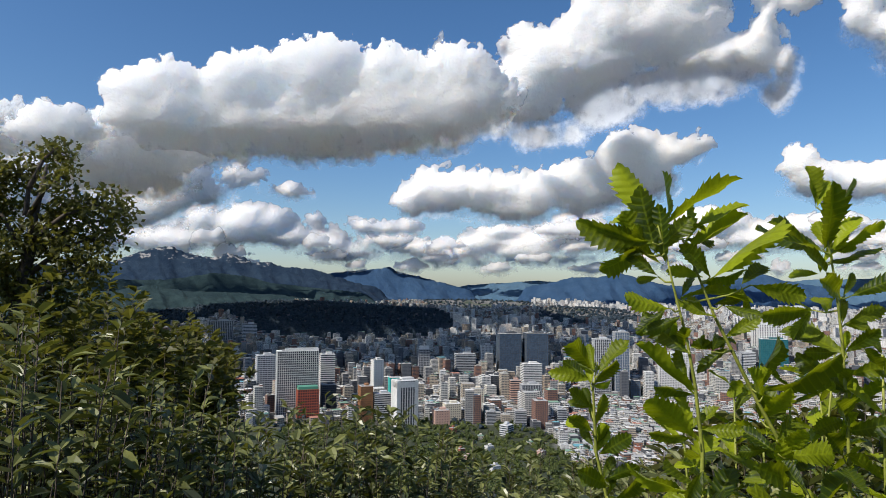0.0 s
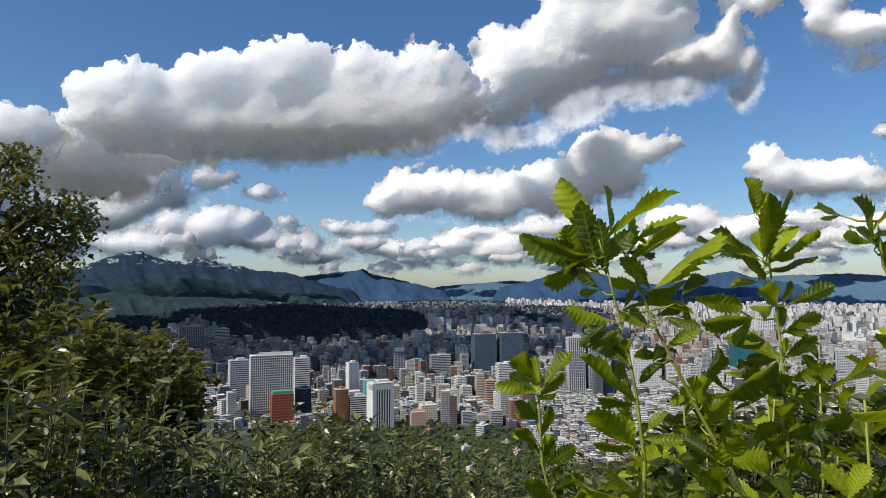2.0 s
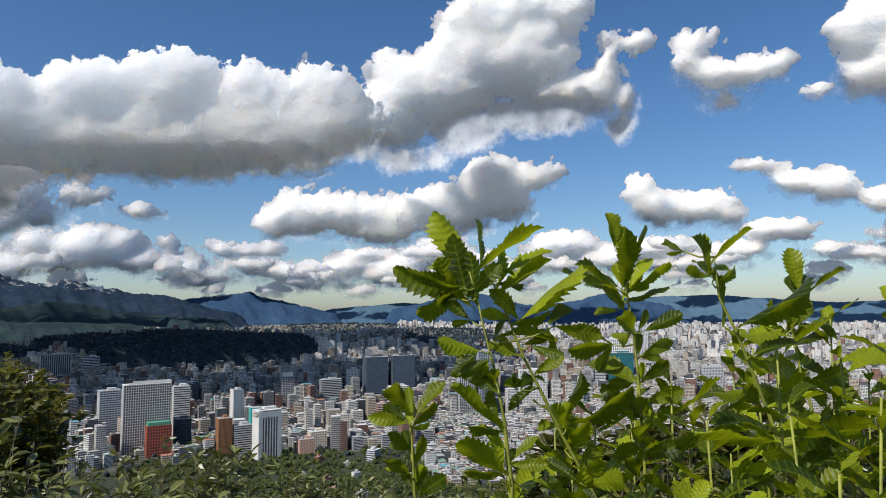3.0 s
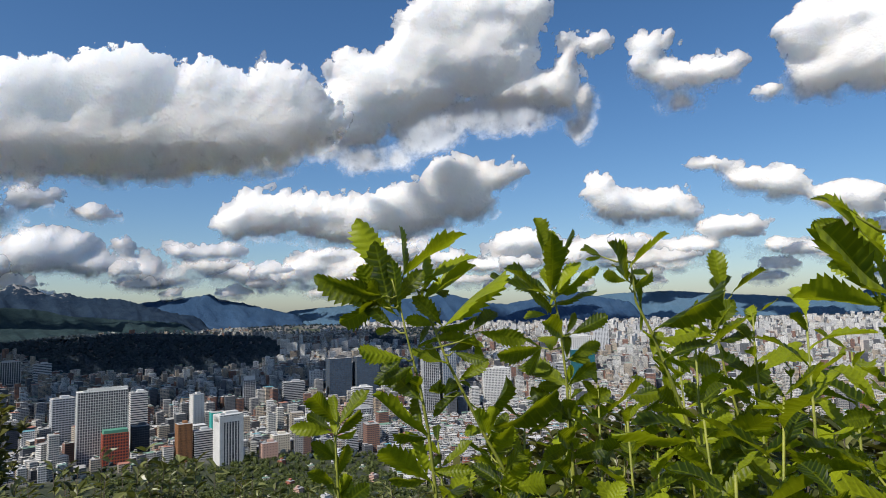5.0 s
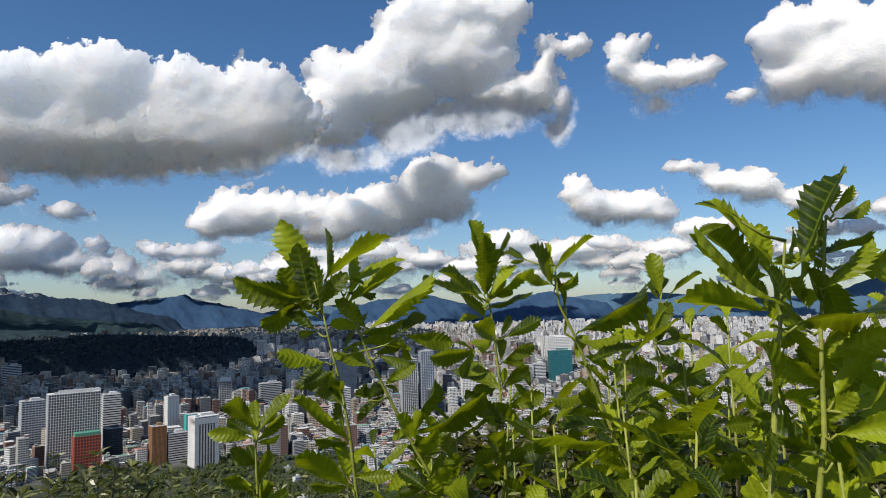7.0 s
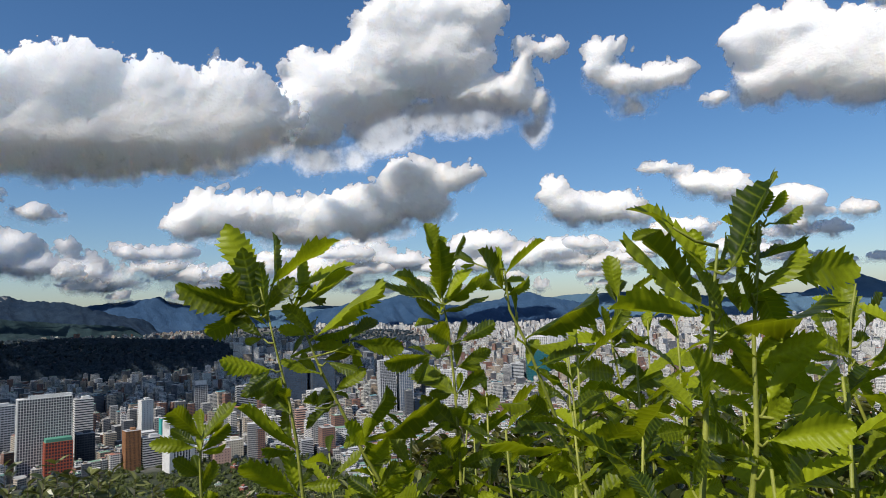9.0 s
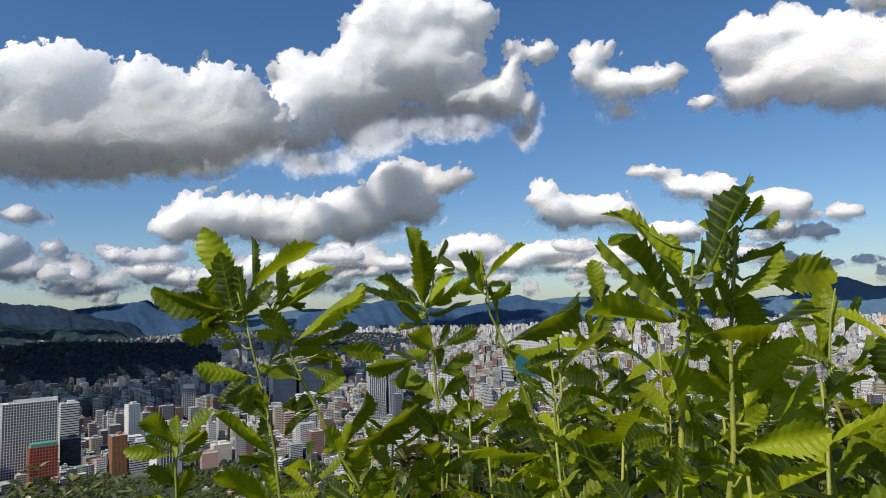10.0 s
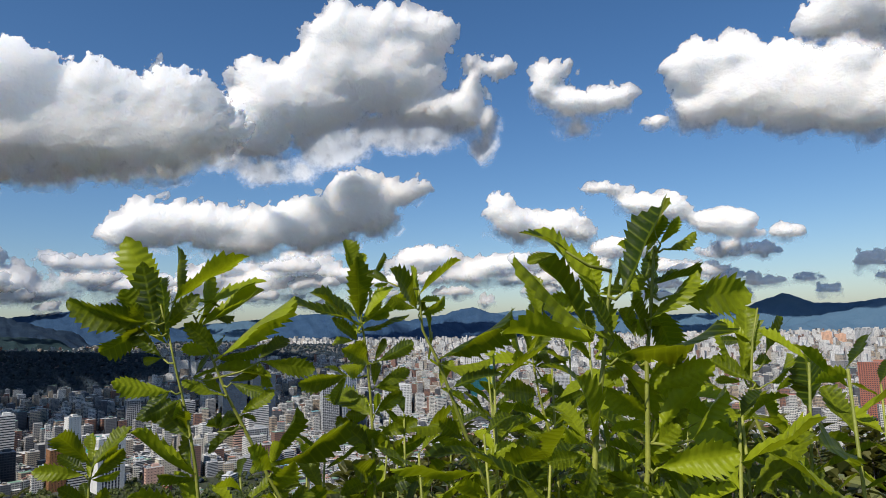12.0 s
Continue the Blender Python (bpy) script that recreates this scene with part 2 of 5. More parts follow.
def mountain_material(name, low, high, rock, amount):
    """Wooded slope with bare granite showing on the upper ridges."""
    m, nt, b, out = material(name)
    n = noise_node(nt, 0.012, 8, 0.65)
    n2 = noise_node(nt, 0.024, 6, 0.62)
    col = ramp(nt, n.outputs[0], [(0.35, low), (0.65, high)]).outputs[0]
    at = nt.nodes.new("ShaderNodeAttribute")
    at.attribute_name = "crest"
    bare = math_node(nt, "MULTIPLY", at.outputs["Fac"], n2.outputs[0])
    mask = ramp(nt, bare, [(amount, (0, 0, 0)), (amount + 0.05, (1, 1, 1))]).outputs[0]
    nt.links.new(mixc(nt, col, rock, mask), b.inputs["Base Color"])
    b.inputs["Roughness"].default_value = 0.95
    b.inputs["Specular IOR Level"].default_value = 0.1
    add_bump(nt, b, n2.outputs[0], 0.8, 12.0)
    return m


# distance haze is mixed into the range colours, bluer and paler further off
M_RANGE = mountain_material("near_range_haze_tint", (0.012, 0.026, 0.05), (0.026, 0.045, 0.07), (0.34, 0.32, 0.3), 0.52)
M_RANGE_FAR = mountain_material("far_range_haze_tint", (0.026, 0.06, 0.12), (0.04, 0.08, 0.145), (0.36, 0.36, 0.36), 0.54)
M_RANGE_FAINT = mountain_material("faint_range_haze_tint", (0.065, 0.125, 0.19), (0.08, 0.14, 0.205), (0.45, 0.47, 0.5), 0.56)
# wooded green, with haze blue and cloud shade darkened into the base colour
M_HILL_HAZE_SHADE = mountain_material("green_hill_haze_shade", (0.015, 0.031, 0.036), (0.03, 0.052, 0.054), (0.4, 0.38, 0.34), 0.56)
# ---------------------------------------------------------------- lie of the land
DROP = 230.0          # height of the viewpoint over the town


def squeeze(far):
    """Distances past 1500 m are drawn in, so that the far valley stays within the camera's reach."""
    far = np.asarray(far, float)
    return np.where(far < 1500, far, 1500 + (far - 1500) * 0.286)


def unsqueeze(r):
    r = np.asarray(r, float)
    return np.where(r < 1500, r, 1500 + (r - 1500) / 0.286)


def ground_z(x, y):
    r, az = np.hypot(x, y), np.degrees(np.arctan2(x, y))
    town = -DROP * (r + 1e-6) / (unsqueeze(r) + 1e-6)
    slope = np.interp(r, [0, 1, 3, 10, 50, 150, 320, 700, 950, 1100], [-1.65, -1.7, -2.4, -6.5, -28, -72, -128, -205, -228, -230])
    front = np.where(r < 1100, slope, town)
    bump = 55 * np.exp(-((az + 13) / 11) ** 2 - ((r - 2650) / 420) ** 2) + 30 * np.exp(-((az + 2) / 6) ** 2 - ((r - 2350) / 220) ** 2)
    bump = bump + 30 * np.exp(-((az - 10) / 7) ** 2 - ((r - 2980) / 130) ** 2) + 40 * np.exp(-((az - 2) / 12) ** 2 - ((r - 3500) / 200) ** 2)
    rough = (fbm(x / 90, y / 90, 3, 5) - 0.5) * step(r, 20, 200) * 8
    back = -1.65 + 18 * (1 - np.exp(-r / 50)) - np.maximum(0, r - 200) * 0.05
    turn = step(np.abs(az), 75, 120)
    return (front + bump + rough) * (1 - turn) + back * turn


def polar(az, r, z):
    a = np.radians(az)
    return np.stack([np.sin(a) * r, np.cos(a) * r, z], -1)


def near_edge(az):
    """How close the houses come to the foot of the hill."""
    return np.interp(az, [-40, -20, 6, 9, 11.5, 27, 33, 40, 70], [1160, 1130, 1130, 1080, 820, 860, 1050, 1250, 1350])


def build_ground():
    rings = np.concatenate([[0.0], np.geomspace(0.5, 1000, 90), np.linspace(1020, 4960, 150)])
    azs = np.concatenate([np.arange(-180, -40, 4.0), np.arange(-40, 70, 0.6), np.arange(70, 178.1, 4.0), [180.0]])
    A, Rr = np.meshgrid(azs, rings, indexing="ij")
    a = np.radians(A)
    X, Y = np.sin(a) * Rr, np.cos(a) * Rr
    V = np.stack([X, Y, ground_z(X, Y)], -1).reshape(-1, 3)
    n, k = A.shape
    i = np.arange(n * k).reshape(n, k)
    F = np.stack([i[:-1, :-1], i[:-1, 1:], i[1:, 1:], i[1:, :-1]], -1).reshape(-1, 4)
    me = mesh_of("ground", V, F[:, ::-1], True)
    at = me.attributes.new("paved", "FLOAT", "POINT")
    at.data.foreach_set("value", step(Rr - near_edge(A), -25, 10).ravel().astype(np.float32))
    tagged(part("ground", me, M_GROUND), "grey and green valley floor below a wooded hillside", "ground", kind="structure")


def build_mountain(crest, far, near, mat, label, seed, rough=0.35):
    """A range: a ridge line given by bearing and elevation, spurs running down to the valley."""
    ca, ce = np.array(crest).T
    az = np.arange(ca[0], ca[-1] + 0.01, 0.12)
    el = np.interp(az, ca, ce) + (fbm(az * 1.7, az * 0, 4, seed) - 0.5) * rough + (0.35 - billow(az * 3.1, az * 0, 3, seed + 2)) * rough * 0.9
    fade = step(az, ca[0], ca[0] + 2) * step(-az, -ca[-1], -ca[-1] + 2)
    el = el * fade - 1.7 * (1 - fade)
    top = far * np.tan(np.radians(el))
    broad = np.convolve(np.pad(top, 25, mode="edge"), np.ones(51) / 51, "valid")
    w = np.concatenate([np.linspace(0, 1, 34), np.linspace(1.06, 1.5, 8)])
    A, W = np.meshgrid(az, w, indexing="ij")
    rr = near + (far - near) * W
    a = np.radians(A)
    base = ground_z(np.sin(a) * rr, np.cos(a) * rr) - 15
    rise = np.where(W <= 1, W ** 1.25, np.clip(1 - (W - 1) * 1.9, 0, 1))
    spur = 1 - np.abs(2 * fbm(A * 0.5 + W * 0.6, W * 1.1 + A * 0.15, 3, seed + 9) - 1) * 2
    z = base + (broad[:, None] + (top - broad)[:, None] * step(W, 0.84, 1.0) - base) * rise + (spur - 0.55) * 42 * W * np.clip(1 - W, 0, 1) * 2.2
    z = z + (fbm(A * 1.6, W * 4, 3, seed + 3) - 0.5) * 8 * np.clip(1.2 - W, 0, 1)
    V = np.stack([np.sin(a) * rr, np.cos(a) * rr, z], -1).reshape(-1, 3)
    n, k = A.shape
    i = np.arange(n * k).reshape(n, k)
    F = np.stack([i[:-1, :-1], i[:-1, 1:], i[1:, 1:], i[1:, :-1]], -1).reshape(-1, 4)
    me = mesh_of("mountain", V, F[:, ::-1], True)
    at = me.attributes.new("crest", "FLOAT", "POINT")
    high = np.clip(W, 0, 1) ** 1.2 * step(top[:, None], 30, 190) * np.ones_like(W)
    at.data.foreach_set("value", high.ravel().astype(np.float32))
    return tagged(part("mountain", me, mat), label, "mountain", kind="structure")


build_ground()
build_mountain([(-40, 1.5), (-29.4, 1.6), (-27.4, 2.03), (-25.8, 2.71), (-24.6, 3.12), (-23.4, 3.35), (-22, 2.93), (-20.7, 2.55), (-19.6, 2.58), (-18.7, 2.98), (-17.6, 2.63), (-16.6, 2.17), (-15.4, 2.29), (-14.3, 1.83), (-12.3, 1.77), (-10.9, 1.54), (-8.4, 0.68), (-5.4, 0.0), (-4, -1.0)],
               4350, 3700, M_RANGE, "wooded mountain range tinted blue for haze, with bare granite peaks", 1, 0.3)
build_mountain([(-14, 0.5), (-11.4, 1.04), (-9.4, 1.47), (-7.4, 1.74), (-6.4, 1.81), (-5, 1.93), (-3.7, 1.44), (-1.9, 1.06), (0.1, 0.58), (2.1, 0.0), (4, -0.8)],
               4650, 4300, M_RANGE_FAR, "mountain tinted blue for haze, with a rocky summit", 2, 0.2)
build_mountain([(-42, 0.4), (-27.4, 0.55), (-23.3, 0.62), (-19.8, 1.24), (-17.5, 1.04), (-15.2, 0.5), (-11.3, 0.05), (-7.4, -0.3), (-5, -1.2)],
               3550, 3150, M_HILL_HAZE_SHADE, "low wooded green hill tinted for haze in front of the mountains", 3, 0.12)
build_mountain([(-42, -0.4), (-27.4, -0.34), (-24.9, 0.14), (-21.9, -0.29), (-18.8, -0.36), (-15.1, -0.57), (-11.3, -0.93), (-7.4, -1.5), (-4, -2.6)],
               3000, 2500, M_HILL_HAZE_SHADE, "dark wooded hill with haze and cloud shade partly in its colour", 4, 0.12)
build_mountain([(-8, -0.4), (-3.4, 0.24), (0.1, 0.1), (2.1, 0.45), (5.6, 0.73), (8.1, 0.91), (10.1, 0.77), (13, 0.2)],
               4800, 4600, M_RANGE_FAINT, "ridge on the horizon tinted faint blue for haze", 5, 0.1)
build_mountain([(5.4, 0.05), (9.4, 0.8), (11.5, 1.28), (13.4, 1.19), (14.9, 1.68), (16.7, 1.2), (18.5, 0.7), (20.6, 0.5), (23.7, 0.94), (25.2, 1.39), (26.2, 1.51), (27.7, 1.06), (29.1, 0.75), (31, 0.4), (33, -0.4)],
               4600, 4250, M_RANGE_FAR, "mountain ridge tinted blue for haze, with a pale granite dome", 6, 0.15)
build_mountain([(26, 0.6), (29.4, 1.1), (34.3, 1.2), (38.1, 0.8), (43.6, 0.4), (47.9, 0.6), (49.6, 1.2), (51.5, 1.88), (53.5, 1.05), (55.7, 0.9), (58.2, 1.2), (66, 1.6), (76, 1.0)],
               4780, 4550, M_RANGE_FAINT, "long mountain ridge tinted pale blue for haze", 7, 0.12)
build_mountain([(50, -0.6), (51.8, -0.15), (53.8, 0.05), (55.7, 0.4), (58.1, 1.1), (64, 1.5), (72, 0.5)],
               4300, 4050, M_RANGE_FAINT, "wooded mountain spur tinted blue for haze", 8, 0.1)


# ---------------------------------------------------------------- clouds
def build_cloud(lobes, far, label, seed, depth=1.0, grain=0.125, soft=0.75, wild=1.0, belly=0.22, taper=90.0):
    """A cumulus: heaped lobes by bearing and elevation, a level underside that runs away from the viewer, ragged thin edges."""
    L = np.array(lobes)
    pad = 1.2
    az = np.arange((L[:, 0] - L[:, 2]).min() - pad, (L[:, 0] + L[:, 2]).max() + pad, grain)
    el = np.arange(max(0.2, (L[:, 1] - L[:, 3]).min() - pad), (L[:, 1] + L[:, 3]).max() + pad, grain)
    A, E = np.meshgrid(az, el, indexing="ij")
    # heaped and crisp above, smooth and thinning below
    hull = np.zeros_like(A, dtype=bool)
    for a0, e0, ra, re in L:
        hull |= ((A - a0) / ra) ** 2 + ((E - e0) / re) ** 2 < 1
    some = hull.any(1)
    foot, head = (np.interp(az, az[some], v[some]) for v in (np.where(hull, E, 99).min(1), np.where(hull, E, -99).max(1)))
    blur = np.ones(31) / 31
    foot, head = (np.convolve(np.pad(v, 15, mode="edge"), blur, "valid") for v in (foot, head))
    upper = step((E - foot[:, None]) / np.maximum(head - foot, 0.6)[:, None], 0.1, 0.6)
    crisp = wild * (0.2 + 0.8 * upper)
    wa = A + wild * (fbm(A * 0.5, E * 0.5, 4, seed) - 0.5) * 1.6 + crisp * (fbm(A * 2.2, E * 2.2, 4, seed + 4) - 0.5) * 0.8
    we = E + wild * (fbm(A * 0.5, E * 0.5, 4, seed + 11) - 0.5) * 1.2 + crisp * (fbm(A * 2.2, E * 2.2, 4, seed + 15) - 0.5) * 0.8
    la, le = A + wild * (fbm(A * 0.5, E * 0.5, 2, seed) - 0.5) * 1.4, E + wild * (fbm(A * 0.5, E * 0.5, 2, seed + 11) - 0.5) * 1.0
    total, bulge = 0.0, 0.0
    for a0, e0, ra, re in L:
        q = np.sqrt(((wa - a0) / ra) ** 2 + ((we - e0) / re) ** 2)
        total = total + np.exp(np.clip(min(ra, re) * (1 - q) / 0.25, -40, 40))
        s = np.sqrt(((la - a0) / ra) ** 2 + ((le - e0) / re) ** 2)
        bulge = bulge + (np.sqrt(np.clip(1 - s * s, 0, 1)) * (0.5 * re + 0.25 * ra)) ** 3
    bulge = bulge ** (1 / 3)
    d = 0.25 * np.log(total + 1e-30) + crisp * (billow(A * 0.9, E * 0.9, 5, seed + 20) - 0.3) * 1.0
    full = step(d, 0.0, 1.2)
    puff = (billow(la * 0.55, le * 0.7, 2, seed + 26) - 0.3) * 0.6 + (billow(la * 1.9 + puffs(la, le, seed), le * 2.1, 3, seed + 30) - 0.3) * 0.4
    T = bulge * 0.6 + np.sqrt(np.clip(d, 0, None)) * 0.7 + puff * full * wild
    T = np.clip(T, 0, None) * step(d, -0.05, 0.6)
    for _ in range(5):
        T[1:-1, 1:-1] = (T[1:-1, 1:-1] * 2 + T[:-2, 1:-1] + T[2:, 1:-1] + T[1:-1, :-2] + T[1:-1, 2:]) / 6
    # the level base
    inside = d > min(0.05, 0.5 * d.max())
    low = np.where(inside.any(1), np.where(inside, E, 99).min(1), np.nan)
    high = np.where(inside.any(1), np.where(inside, E, -99).max(1), np.nan)
    good = ~np.isnan(low)
    low, high = np.interp(az, az[good], low[good]), np.interp(az, az[good], high[good])
    k = np.ones(21) / 21
    low, high = (np.convolve(np.pad(v, 10, mode="edge"), k, "valid") for v in (low, high))
    edge = (low + belly * (high - low))[:, None] + (fbm(A * 0.7, E * 0.7, 3, seed + 40) - 0.5) * 1.4
    under = np.clip(edge - E, 0, None)
    under = under * under / (under + 0.9)
    run = np.clip(1 / (1 - under / np.clip(edge, 0.8, None) * 0.8) - 1, 0, 0.7)
    thin = (0.9 + 0.9 * soft + 0.8 * (1 - upper)) * min(1.0, 0.35 + 0.65 * wild)
    cover = step(d + 0.62 * thin, 0.0, thin * 1.3) * step(d, -0.5 * thin, 0.0)
    T = T + 0.3 * step(cover, 0.0, 0.8)
    m = math.pi / 180 * far
    a, e = np.radians(A), np.radians(E)
    u = np.stack([np.sin(a) * np.cos(e), np.cos(a) * np.cos(e), np.sin(e)], -1)
    reach = (far * run * step(far, 4900, 3000) + m * under * 1.2 * step(far, 3000, 4900))
    near = np.minimum(far - T * m * np.exp(-under * 2.2) + reach, 4955)
    for _ in range(3):
        near[1:-1, 1:-1] = (near[1:-1, 1:-1] * 2 + near[:-2, 1:-1] + near[2:, 1:-1] + near[1:-1, :-2] + near[1:-1, 2:]) / 6
    front = u * near[..., None]
    back = u * np.minimum(near + T * m * (1 + (depth - 1) * (0.12 + 0.88 * step(A, taper, taper - 14))) * np.exp(-under * 0.8), 4970)[..., None]
    # the broad form without its puffs
    broad = near.copy()
    for _ in range(int(1.1 / grain) ** 2 // 2):
        broad[1:-1, 1:-1] = (broad[1:-1, 1:-1] + broad[:-2, 1:-1] + broad[2:, 1:-1] + broad[1:-1, :-2] + broad[1:-1, 2:]) / 5
    sheet = u * broad[..., None]
    form = np.cross(np.gradient(sheet, axis=0), np.gradient(sheet, axis=1))
    form /= np.linalg.norm(form, axis=-1, keepdims=True) + 1e-9
    form *= -np.sign((form * u).sum(-1, keepdims=True))
    n, k = A.shape
    i = np.arange(n * k).reshape(n, k)
    quad = np.stack([i[:-1, :-1], i[1:, :-1], i[1:, 1:], i[:-1, 1:]], -1).reshape(-1, 4)
    quad = quad[(cover.ravel()[quad] > 0.1).any(1)]
    rim = cover.ravel() <= 0.1
    behind = np.where(rim, np.arange(n * k), np.arange(n * k) + n * k)
    V = np.concatenate([front.reshape(-1, 3), back.reshape(-1, 3)])
    F = np.concatenate([quad, behind[quad[:, ::-1]]])
    used, inv = np.unique(F, return_inverse=True)
    me = mesh_of("cloud", V[used], inv.reshape(F.shape), True)
    at = me.attributes.new("cover", "FLOAT", "POINT")
    at.data.foreach_set("value", np.concatenate([cover.ravel(), np.clip(cover * 1.7 - 0.7, 0, 1).ravel()])[used].astype(np.float32))
    at = me.attributes.new("haze", "FLOAT", "POINT")
    at.data.foreach_set("value", np.concatenate([(1 - upper).ravel()] * 2)[used].astype(np.float32))
    for title, rows in (("form", np.concatenate([form.reshape(-1, 3), -form.reshape(-1, 3)])), ("spread", np.concatenate([np.stack([A, E, A * 0 + seed], -1).reshape(-1, 3)] * 2))):
        at = me.attributes.new(title, "FLOAT_VECTOR", "POINT")
        at.data.foreach_set("vector", rows[used].ravel().astype(np.float32))
    tagged(part("cloud", me, M_CLOUD), label, "cloud", group="clouds in the sky")


def puffs(a, e, seed):
    return (fbm(a * 0.9, e * 0.9, 2, seed + 50) - 0.5) * 1.2


CLOUD_BANK = [(-31.7, 11.4, 3.5, 2.1), (-26.7, 15.1, 2.1, 1.9), (-24.2, 14.1, 4.7, 4), (-23.8, 16.8, 1.7, 1.5), (-18.5, 17, 3.2, 2.7), (-16.1, 18.1, 2.9, 1.8), (-11.8, 18, 4.4, 3.2), (-9.8, 20, 2.3, 1.6), (-5.2, 18.4, 3.6, 2.8), (0.4, 19, 4.6, 2.3), (-19.3, 13.2, 6.8, 3.2), (-11.7, 13.8, 8.8, 3.1), (-3.6, 15.1, 8.6, 3.6), (1.5, 16.4, 5.0, 3.0)]
CLOUD_TOWER = [(4, 16.6, 6.6, 3.3), (8.6, 19.3, 3.5, 3.2), (15.6, 25.3, 3.4, 2.5), (19.8, 25.8, 3.5, 1.9), (23, 25.3, 2.4, 1.9), (14.1, 22.9, 3.1, 2.8), (18.7, 22.1, 5.6, 3.5), (27, 20.1, 1.3, 2.2), (29.2, 22.3, 1.5, 0.9), (26.6, 22.9, 0.8, 0.6), (23.5, 18.2, 4.5, 2.6), (7.1, 21.2, 2, 1.6), (12.5, 20, 4.5, 3.6), (27.7, 15.6, 1.6, 1.3), (28.4, 17.5, 1.2, 1.6), (20.1, 17.2, 5.9, 2), (11.5, 13.5, 1.9, 1.1), (8.1, 13.6, 3, 1.5), (14, 16, 4, 2.4)]
# last two lobes carry the cloud on out of view, added to shade the hills
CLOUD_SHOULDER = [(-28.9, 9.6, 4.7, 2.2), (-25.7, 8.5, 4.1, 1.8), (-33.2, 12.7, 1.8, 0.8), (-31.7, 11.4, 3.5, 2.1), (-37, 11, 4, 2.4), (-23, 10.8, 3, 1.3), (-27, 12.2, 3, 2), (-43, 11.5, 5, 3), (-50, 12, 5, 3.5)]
# large depth stretches the unseen back of the cloud to shade the valley
build_cloud(CLOUD_BANK, 1520, "huge white cumulus bank with a flat grey base", 10, depth=14.0, belly=0.32, taper=5.0)
build_cloud(CLOUD_TOWER, 3300, "towering white cumulus behind the bank", 17, belly=0.3)
# back stretched here too, for the shadow on the left hills
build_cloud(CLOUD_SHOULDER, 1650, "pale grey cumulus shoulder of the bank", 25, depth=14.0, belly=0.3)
build_cloud([(-23.5, 7.1, 2.6, 1.6), (-29.6, 6.9, 5, 1.3), (-22.3, 9.3, 2.2, 1.9), (-17.8, 9.6, 1.6, 1), (-34, 8, 4, 2), (-33, 6, 4, 2), (-26, 5.6, 4, 1.4), (-20.5, 7.6, 2.2, 1.2), (-14, 8.3, 2, 0.7)], 3400, "grey cumulus in shade under the large bank", 40, soft=0.9)
build_cloud([(0, 8.7, 3.6, 2.3), (-2.5, 7.7, 2, 1.8), (3.6, 8.8, 4, 2.2), (7.6, 8.2, 4, 2.2), (10.6, 9.2, 3.4, 2), (14.4, 10.1, 3.3, 1.9), (16.3, 11.9, 2.3, 2.1), (17.3, 9.5, 2.8, 1.9), (20, 11.7, 2, 1.2), (21.6, 11.9, 1.1, 0.9), (5.6, 6.8, 6, 1.1), (12.5, 8.2, 4.3, 2)], 3900, "white cumulus with a grey underside", 60)
build_cloud([(29.1, 10.1, 1.6, 1.6), (30.2, 8.5, 2.6, 1.7), (32.6, 8.1, 2.6, 1.4), (34.5, 8.5, 1.8, 1.4), (35.8, 7.4, 1.6, 1)], 4000, "small bright cumulus with a level base", 80, wild=0.8)
build_cloud([(34, 21.6, 1.7, 0.9), (33.7, 20.1, 1.4, 1.8), (35.5, 18.9, 2.3, 1.6), (38.7, 18.7, 2.2, 1.3), (40.1, 18.7, 1, 1.1), (35.9, 16.8, 2.0, 1.0)], 3900, "small ragged white cloud trailing wisps below", 100, soft=0.9)
build_cloud([(41, 9.9, 2.1, 1.2), (43.3, 9.3, 2, 1.4), (38.2, 11.4, 1.7, 0.7), (46.8, 8, 1.9, 1.2), (48.8, 7.4, 1.5, 1.4), (47.9, 5.6, 1.7, 0.9), (52, 6.4, 1.6, 0.7)], 4000, "row of low white cumulus", 120, wild=0.8)
build_cloud([(46.3, 20.5, 2.5, 2.2), (49.9, 20.7, 2.5, 1.9), (53.1, 18.8, 3.2, 2.5), (50.5, 17.6, 4.6, 3), (46.9, 16.8, 3.1, 2), (54.8, 16.3, 5, 2.9), (58.4, 14.8, 3.2, 2.4), (57.3, 18.7, 2.9, 2), (62, 16, 4, 3)], 4000, "large bright cumulus with billowing top", 140)
build_cloud([(-0.8, 21.2, 0.35, 0.9), (-0.2, 20.4, 0.6, 0.5), (0.6, 20.6, 0.4, 0.35)], 2600, "thin torn wisp over the bank", 147, wild=0.7, soft=1.0)
build_cloud([(42.8, 16.6, 1.2, 0.7)], 3900, "tiny puff of white cloud", 145, wild=0.5)
build_cloud([(56.8, 21.7, 3.3, 1.8), (59.4, 21, 2.1, 1.9), (59.1, 23.3, 3.5, 2.5)], 3500, "grey cloud high over the bright cumulus", 160)
build_cloud([(-17.2, 5.3, 2.8, 1.7), (-14.8, 6.1, 1.4, 1.1), (-19, 4.3, 1.8, 1.2), (-11.7, 6, 0.9, 0.7), (-10, 4, 1.5, 1.1), (-7, 5.9, 1.7, 0.5), (-23.4, 3.6, 3.4, 1.4), (-12.9, 2.9, 0.5, 0.3), (-30, 4, 5, 1.5), (-37, 6, 4, 2), (-14, 4.2, 3.0, 1.0), (-5, 4.3, 2.6, 0.7), (-20.5, 5.6, 2.2, 1.0), (-8.5, 3.2, 2.6, 0.8)], 4730, "low distant cumulus over the mountains", 180, wild=0.7)
